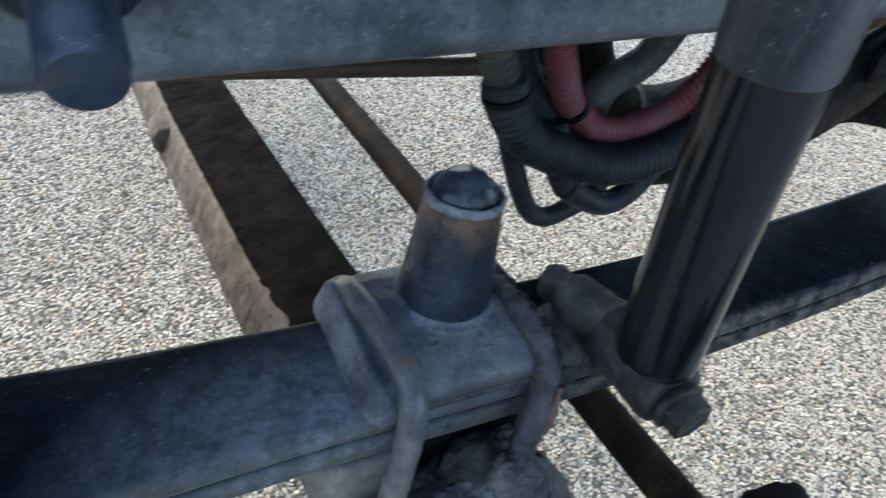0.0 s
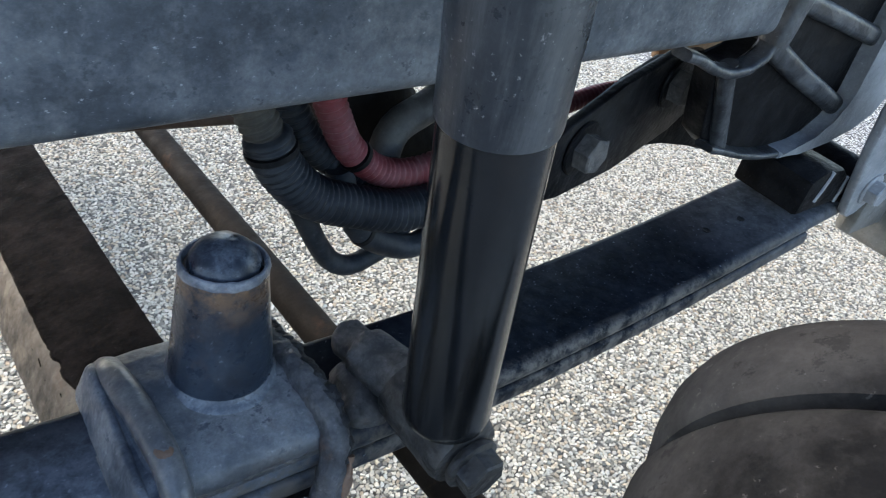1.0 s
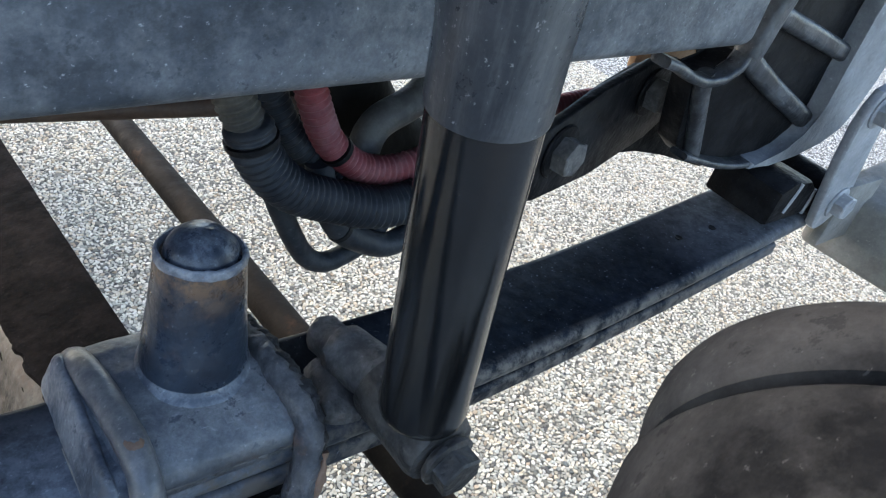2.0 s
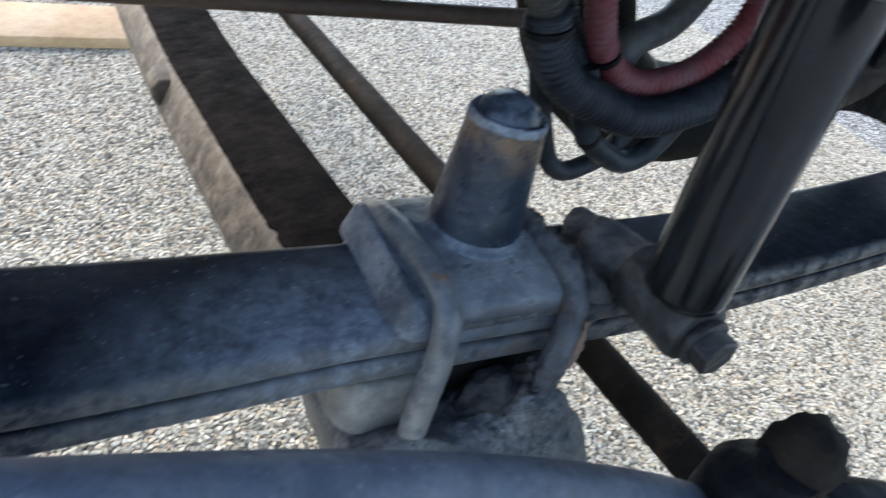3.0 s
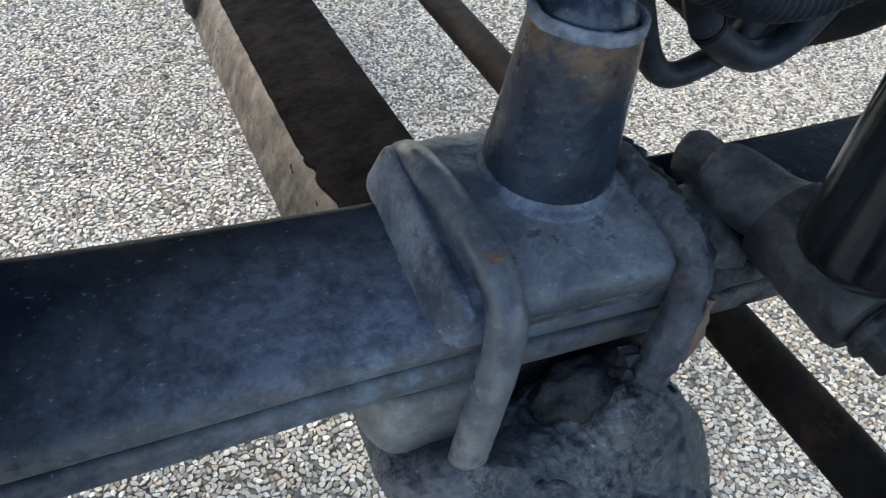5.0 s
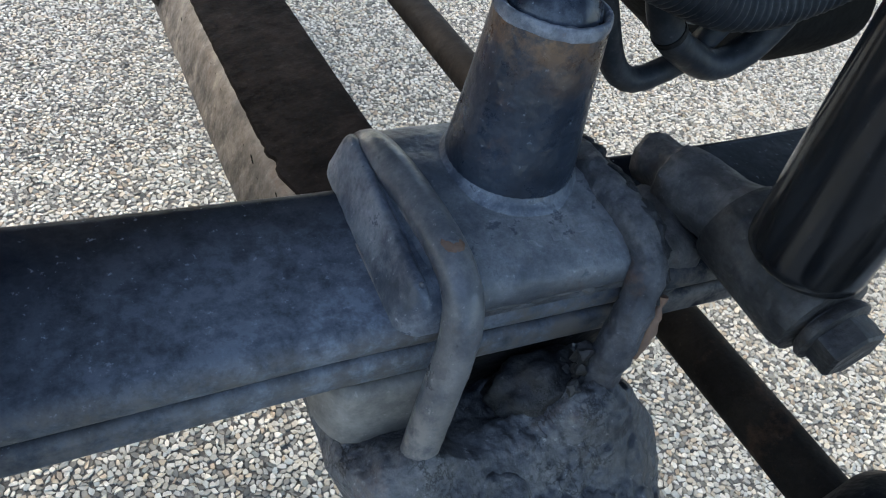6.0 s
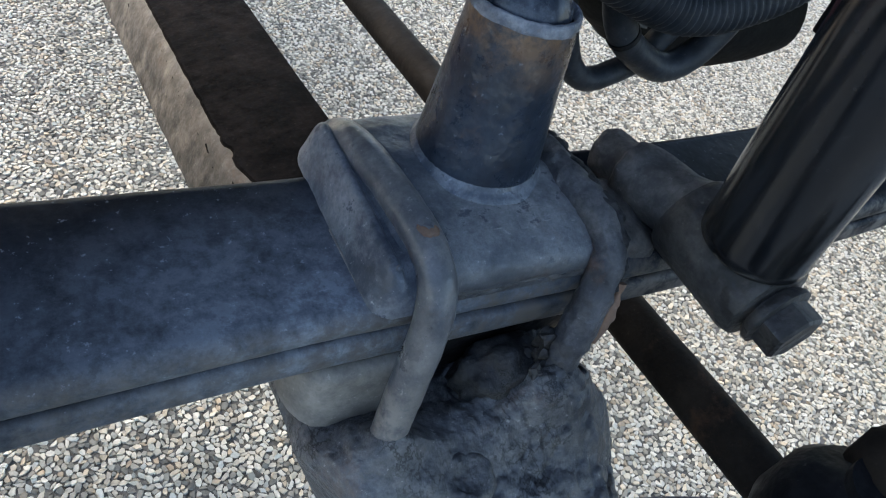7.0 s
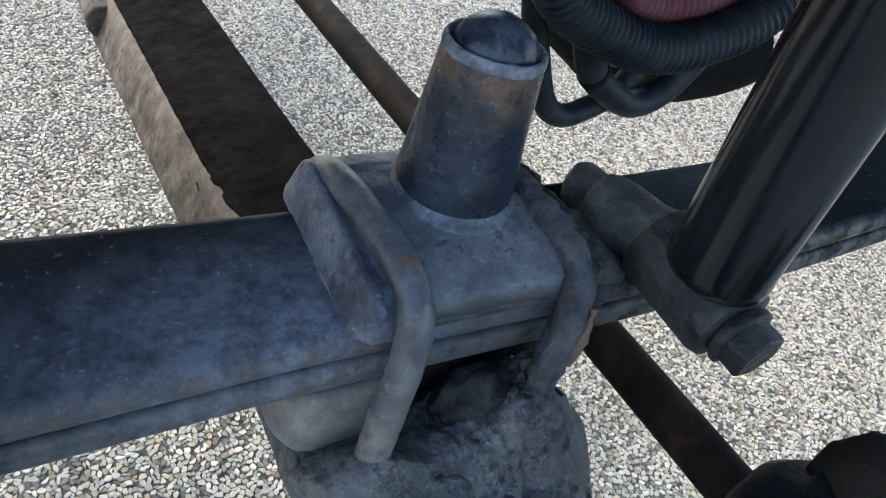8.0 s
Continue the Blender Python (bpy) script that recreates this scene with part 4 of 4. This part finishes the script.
for bx, bz in [(0.515, 0.667), (0.362, 0.634)]:
    by = 0.05 + 0.213 * (bx - 0.37)
    w = part("washer", revolve(bmesh.new(), (bx, by, bz), (0.213, -1, 0), [(0, 0.027), (0.002, 0.028), (0.004, 0.027)], 28), M_BLACK, strap)
    part("hex_head", hexagon(bmesh.new(), (bx, by - 0.004, bz), (0.213, -1, 0), 0.033, 0.017), M_BLACKGREY, w, "hexagon bolt head")
shackle = thing("shackle", (0.80, -0.02, 0.56), "pale zinc shackle plate bolted beside the leaf end", "shackle")
part("plate", slab(bmesh.new(), [(0.746, 0.536), (0.758, 0.528), (0.774, 0.530), (0.790, 0.541), (0.803, 0.560), (0.803, 0.580), (0.788, 0.615), (0.776, 0.645), (0.768, 0.690), (0.760, 0.712), (0.742, 0.724), (0.722, 0.718), (0.712, 0.700), (0.711, 0.675), (0.717, 0.628)], "y", -0.058, -0.046, 0.003), M_STEEL, shackle)
for x, z in ((0.776, 0.566), (0.740, 0.694)):
    nut = part("washer", revolve(bmesh.new(), (x, -0.058, z), (0, -1, 0), [(0, 0.021), (0.002, 0.021), (0.003, 0.019)], 28), M_STEEL, shackle)
    part("hex_head", hexagon(bmesh.new(), (x, -0.061, z), (0, -1, 0), 0.028, 0.014), M_STEEL, nut, "zinc hexagon nut")
part("bush", revolve(bmesh.new(), (0.79, -0.045, 0.555), (0, 1, 0), [(0, 0.026), (0.004, 0.032), (0.105, 0.032), (0.11, 0.026)], 32), M_BLACK, shackle, "black rubber bush")
bm = bmesh.new()
slab(bm, [(0.662, 0.5415), (0.742, 0.5435), (0.762, 0.552), (0.752, 0.575), (0.728, 0.592), (0.69, 0.596), (0.665, 0.585)], "y", -0.040, 0.052, 0.005)
part("packing_block", bm, M_BLACK, shackle, "dark packing block over the leaf end")
for (xa, za), (xb, zb) in (((0.700, 0.594), (0.688, 0.556)), ((0.742, 0.580), (0.740, 0.545))):
    part("worn_strip", sweep(bmesh.new(), spline([(xa, -0.040, za), ((xa + xb) / 2, -0.0405, (za + zb) / 2), (xb, -0.040, zb)], 0.01), lambda i, d: 0.0024, 8), M_STEEL, shackle, "bright worn strip")
step = thing("bumper_bracket", (0.98, -0.1, 0.45), "grey-brown dusty bumper bracket beyond the shackle", "bracket")
bm = bmesh.new()
box(bm, (1.0, -0.13, 0.505), (0.26, 0.26, 0.10), 0.012, (0, 0, 4), 3)
part("beam", bm, M_DUSTY, step)
bm = bmesh.new()
box(bm, (0.835, -0.053, 0.54), (0.09, 0.014, 0.09), 0.003)
part("lug", bm, M_DUSTY, step)

cross = thing("cross_plate", (0.75, 0.2, 0.65), "tan rusty plate with a round hole behind the hanger", "plate")
bm = bmesh.new()
box(bm, (0.78, 0.20, 0.70), (0.30, 0.012, 0.14), 0.004)
part("plate", bm, M_TANPLATE, cross)
# Solid black disc: the dark inside of the hole is put in as colour.
part("hole_disc", revolve(bmesh.new(), (0.765, 0.194, 0.662), (0, -1, 0), [(0, 0.018), (0.001, 0.019), (0.002, 0.018)], 24), M_BLACK, cross, "black disc that paints the dark of a round hole")

# ---- beyond the chassis ----
sump = thing("engine_sump", (-0.55, 0.45, 0.45), "dirty red painted engine sump hanging between the rails", "engine part")
bm = bmesh.new()
box(bm, (-0.614, 0.46, 0.648), (0.60, 0.32, 0.53), 0.07, (0, 0, 0), 6)
part("casing", bm, M_REDPAINT, sump)
part("inlet", revolve(bmesh.new(), (-0.50, 0.31, 0.60), (0.2, -1, 0.3), [(0, 0.075), (0.02, 0.075), (0.03, 0.065), (0.05, 0.06)], 32), M_BLACK, sump, "black round pipe stub")
block = thing("engine_block", (-0.08, 0.36, 0.62), "dark greasy engine underside above the axle beam", "engine part")
bm = bmesh.new()
box(bm, (-0.07, 0.36, 0.85), (0.28, 0.12, 0.46), 0.02, (0, 0, 0), 3)
part("casting", bm, M_BLACK, block)
# Unseen slab, added to keep sun and sky off the metal below.
overhead_slab = thing("overhead_blocker", (0.9, 0.45, 1.0), "unseen dark slab added above the rails to block the sun", "cab floor")
bm = bmesh.new()
box(bm, (0.2, 0.47, 1.09), (4.4, 0.86, 0.06), 0.01)
part("blocker_slab", bm, M_BLACK, overhead_slab)
# Unseen curved panel, added to darken the right end of the spring.
arch = thing("shade_arch", (0.7, -0.3, 1.15), "unseen dark panel added above the spring to block the sky", "wheel arch")
bm = bmesh.new()
loft(bm, [[Vector((0.04 + 0.66 * f, y, 1.12 + 0.12 * math.sin(math.pi * f) + d)) for y, d in ((0.03, 0), (-0.62, 0), (-0.62, 0.02), (0.03, 0.02))] for f in [k / 12 for k in range(13)]])
part("shade_panel", bm, M_BLACK, arch)
board = thing("timber_board", (-0.5, 1.5, 0.0), "tan plain timber board lying on the ground", "board")
bm = bmesh.new()
box(bm, (-0.46, 1.465, 0.014), (1.15, 0.18, 0.028), 0.004)
part("board", bm, M_WOOD, board)


# ---- stone chips of the ground: packed angular chips, near ones as pieces, the rest as one sheet ----
rng = np.random.default_rng(7)
PITCH = 0.0069
X0, X1, Y0, Y1 = -0.85, 2.05, -0.35, 1.75
bm = bmesh.new()
box(bm, ((X0 + X1) / 2, (Y0 + Y1) / 2, -0.0015), (X1 - X0, Y1 - Y0, 0.004), 0)
part("mortar_bed", bm, M_MORTAR, ground, "dark grey mortar between the stone chips")


def chips(seeds, rows, sides):
    """A chip for each seed that fills most of its own cell among its neighbours: corner points, an outer ring on the bed and a smaller raised one."""
    count = len(rows)
    turn = rng.random((count, 1)) * 2 * np.pi + (np.arange(sides) + 0.55 * (rng.random((count, sides)) - 0.5)) * 2 * np.pi / sides
    ways = np.stack([np.cos(turn), np.sin(turn)], -1)
    reach = np.full((count, sides), 0.82 * PITCH)
    ny, nx = seeds.shape[:2]
    j, i = rows[:, 0], rows[:, 1]
    at = seeds[j, i]
    for dj in range(-2, 3):
        for di in range(-2, 3):
            if di or dj:
                gap = seeds[np.clip(j + dj, 0, ny - 1), np.clip(i + di, 0, nx - 1)] - at
                far2 = (gap ** 2).sum(-1)
                facing = (ways * gap[:, None, :]).sum(-1)
                limit = np.where((facing > 1e-7) & (far2[:, None] > 1e-9), 0.5 * far2[:, None] / np.maximum(facing, 1e-7), 1.0)
                reach = np.minimum(reach, limit)
    reach = np.maximum(reach * (0.93 + 0.12 * rng.random((count, 1))) - 0.0001, 0.0006)
    grain = rng.random((count, 1)) * np.pi
    reach = reach * (1.02 + 0.26 * np.cos(2 * (turn - grain)))
    size = reach.mean(1, keepdims=True)
    inner = reach * (0.80 + 0.16 * rng.random((count, sides)))
    lean = 0.20 * rng.standard_normal((count, 2))
    low = np.concatenate([ways * reach[..., None], np.full((count, sides, 1), 0.0)], -1)
    top = ways * inner[..., None]
    height = 0.0007 + 0.34 * size * (0.5 + 1.0 * rng.random((count, 1))) + (top * lean[:, None, :]).sum(-1) + 0.0002 * rng.standard_normal((count, sides))
    high = np.concatenate([top, np.maximum(height, 0.0007)[..., None]], -1)
    return np.concatenate([low, high], 1)


def chip_faces(sides):
    """The faces of one chip: a fan on top and the flanks."""
    fan = [(sides, sides + k, sides + k + 1) for k in range(1, sides - 1)]
    flank = [q for k in range(sides) for q in ((k, (k + 1) % sides, sides + (k + 1) % sides), (k, sides + (k + 1) % sides, sides + k))]
    return np.array(fan + flank)


nx, ny = int((X1 - X0) / PITCH), int((Y1 - Y0) / PITCH)
gx, gy = np.meshgrid(np.arange(nx), np.arange(ny))
seeds = np.stack([X0 + PITCH * (gx + 0.5 * (gy % 2) + 0.36 * rng.standard_normal(gx.shape)), Y0 + PITCH * (gy + 0.5 + 0.36 * rng.standard_normal(gx.shape))], -1)
sx, sy = seeds[..., 0], seeds[..., 1]
inside = (sx > X0) & (sx < X1) & (sy > Y0) & (sy < Y1)
near = inside & (sx > -0.26) & (sx < -0.13) & (sy > 0.08) & (sy < 0.195)
near_rows = np.argwhere(near)[:300]
near[:] = False
near[near_rows[:, 0], near_rows[:, 1]] = True
fine = np.argwhere(inside & ~near & (sy < 0.70) & (sx < 1.1))
far = np.argwhere(inside & ~near & ~((sy < 0.70) & (sx < 1.1)))
corners, faces, start = [], [], 0
for rows, sides in ((fine, 7), (far, 5)):
    p = chips(seeds, rows, sides)
    p[..., :2] += seeds[rows[:, 0], rows[:, 1]][:, None, :]
    corners.append(p.reshape(-1, 3))
    faces.append((chip_faces(sides)[None] + start + 2 * sides * np.arange(len(rows))[:, None, None]).reshape(-1, 3))
    start += p.shape[0] * p.shape[1]
me = bpy.data.meshes.new("stone_chips")
me.from_pydata(np.concatenate(corners), [], np.concatenate(faces))
me.materials.append(M_STONE)
chip_sheet = new("stone_chips", me)
chip_sheet.parent = ground
tagged(chip_sheet, "pale cream and grey angular stone chips bedded in the ground", kind="stuff")
for c, (j, i) in zip(chips(seeds, near_rows, 7), near_rows):
    m1 = bpy.data.meshes.new("stone")
    m1.from_pydata(c.tolist(), [], chip_faces(7).tolist())
    m1.materials.append(M_STONE)
    ob = new("stone", m1)
    ob.location = (seeds[j, i, 0], seeds[j, i, 1], 0.0)
    ob.parent = ground
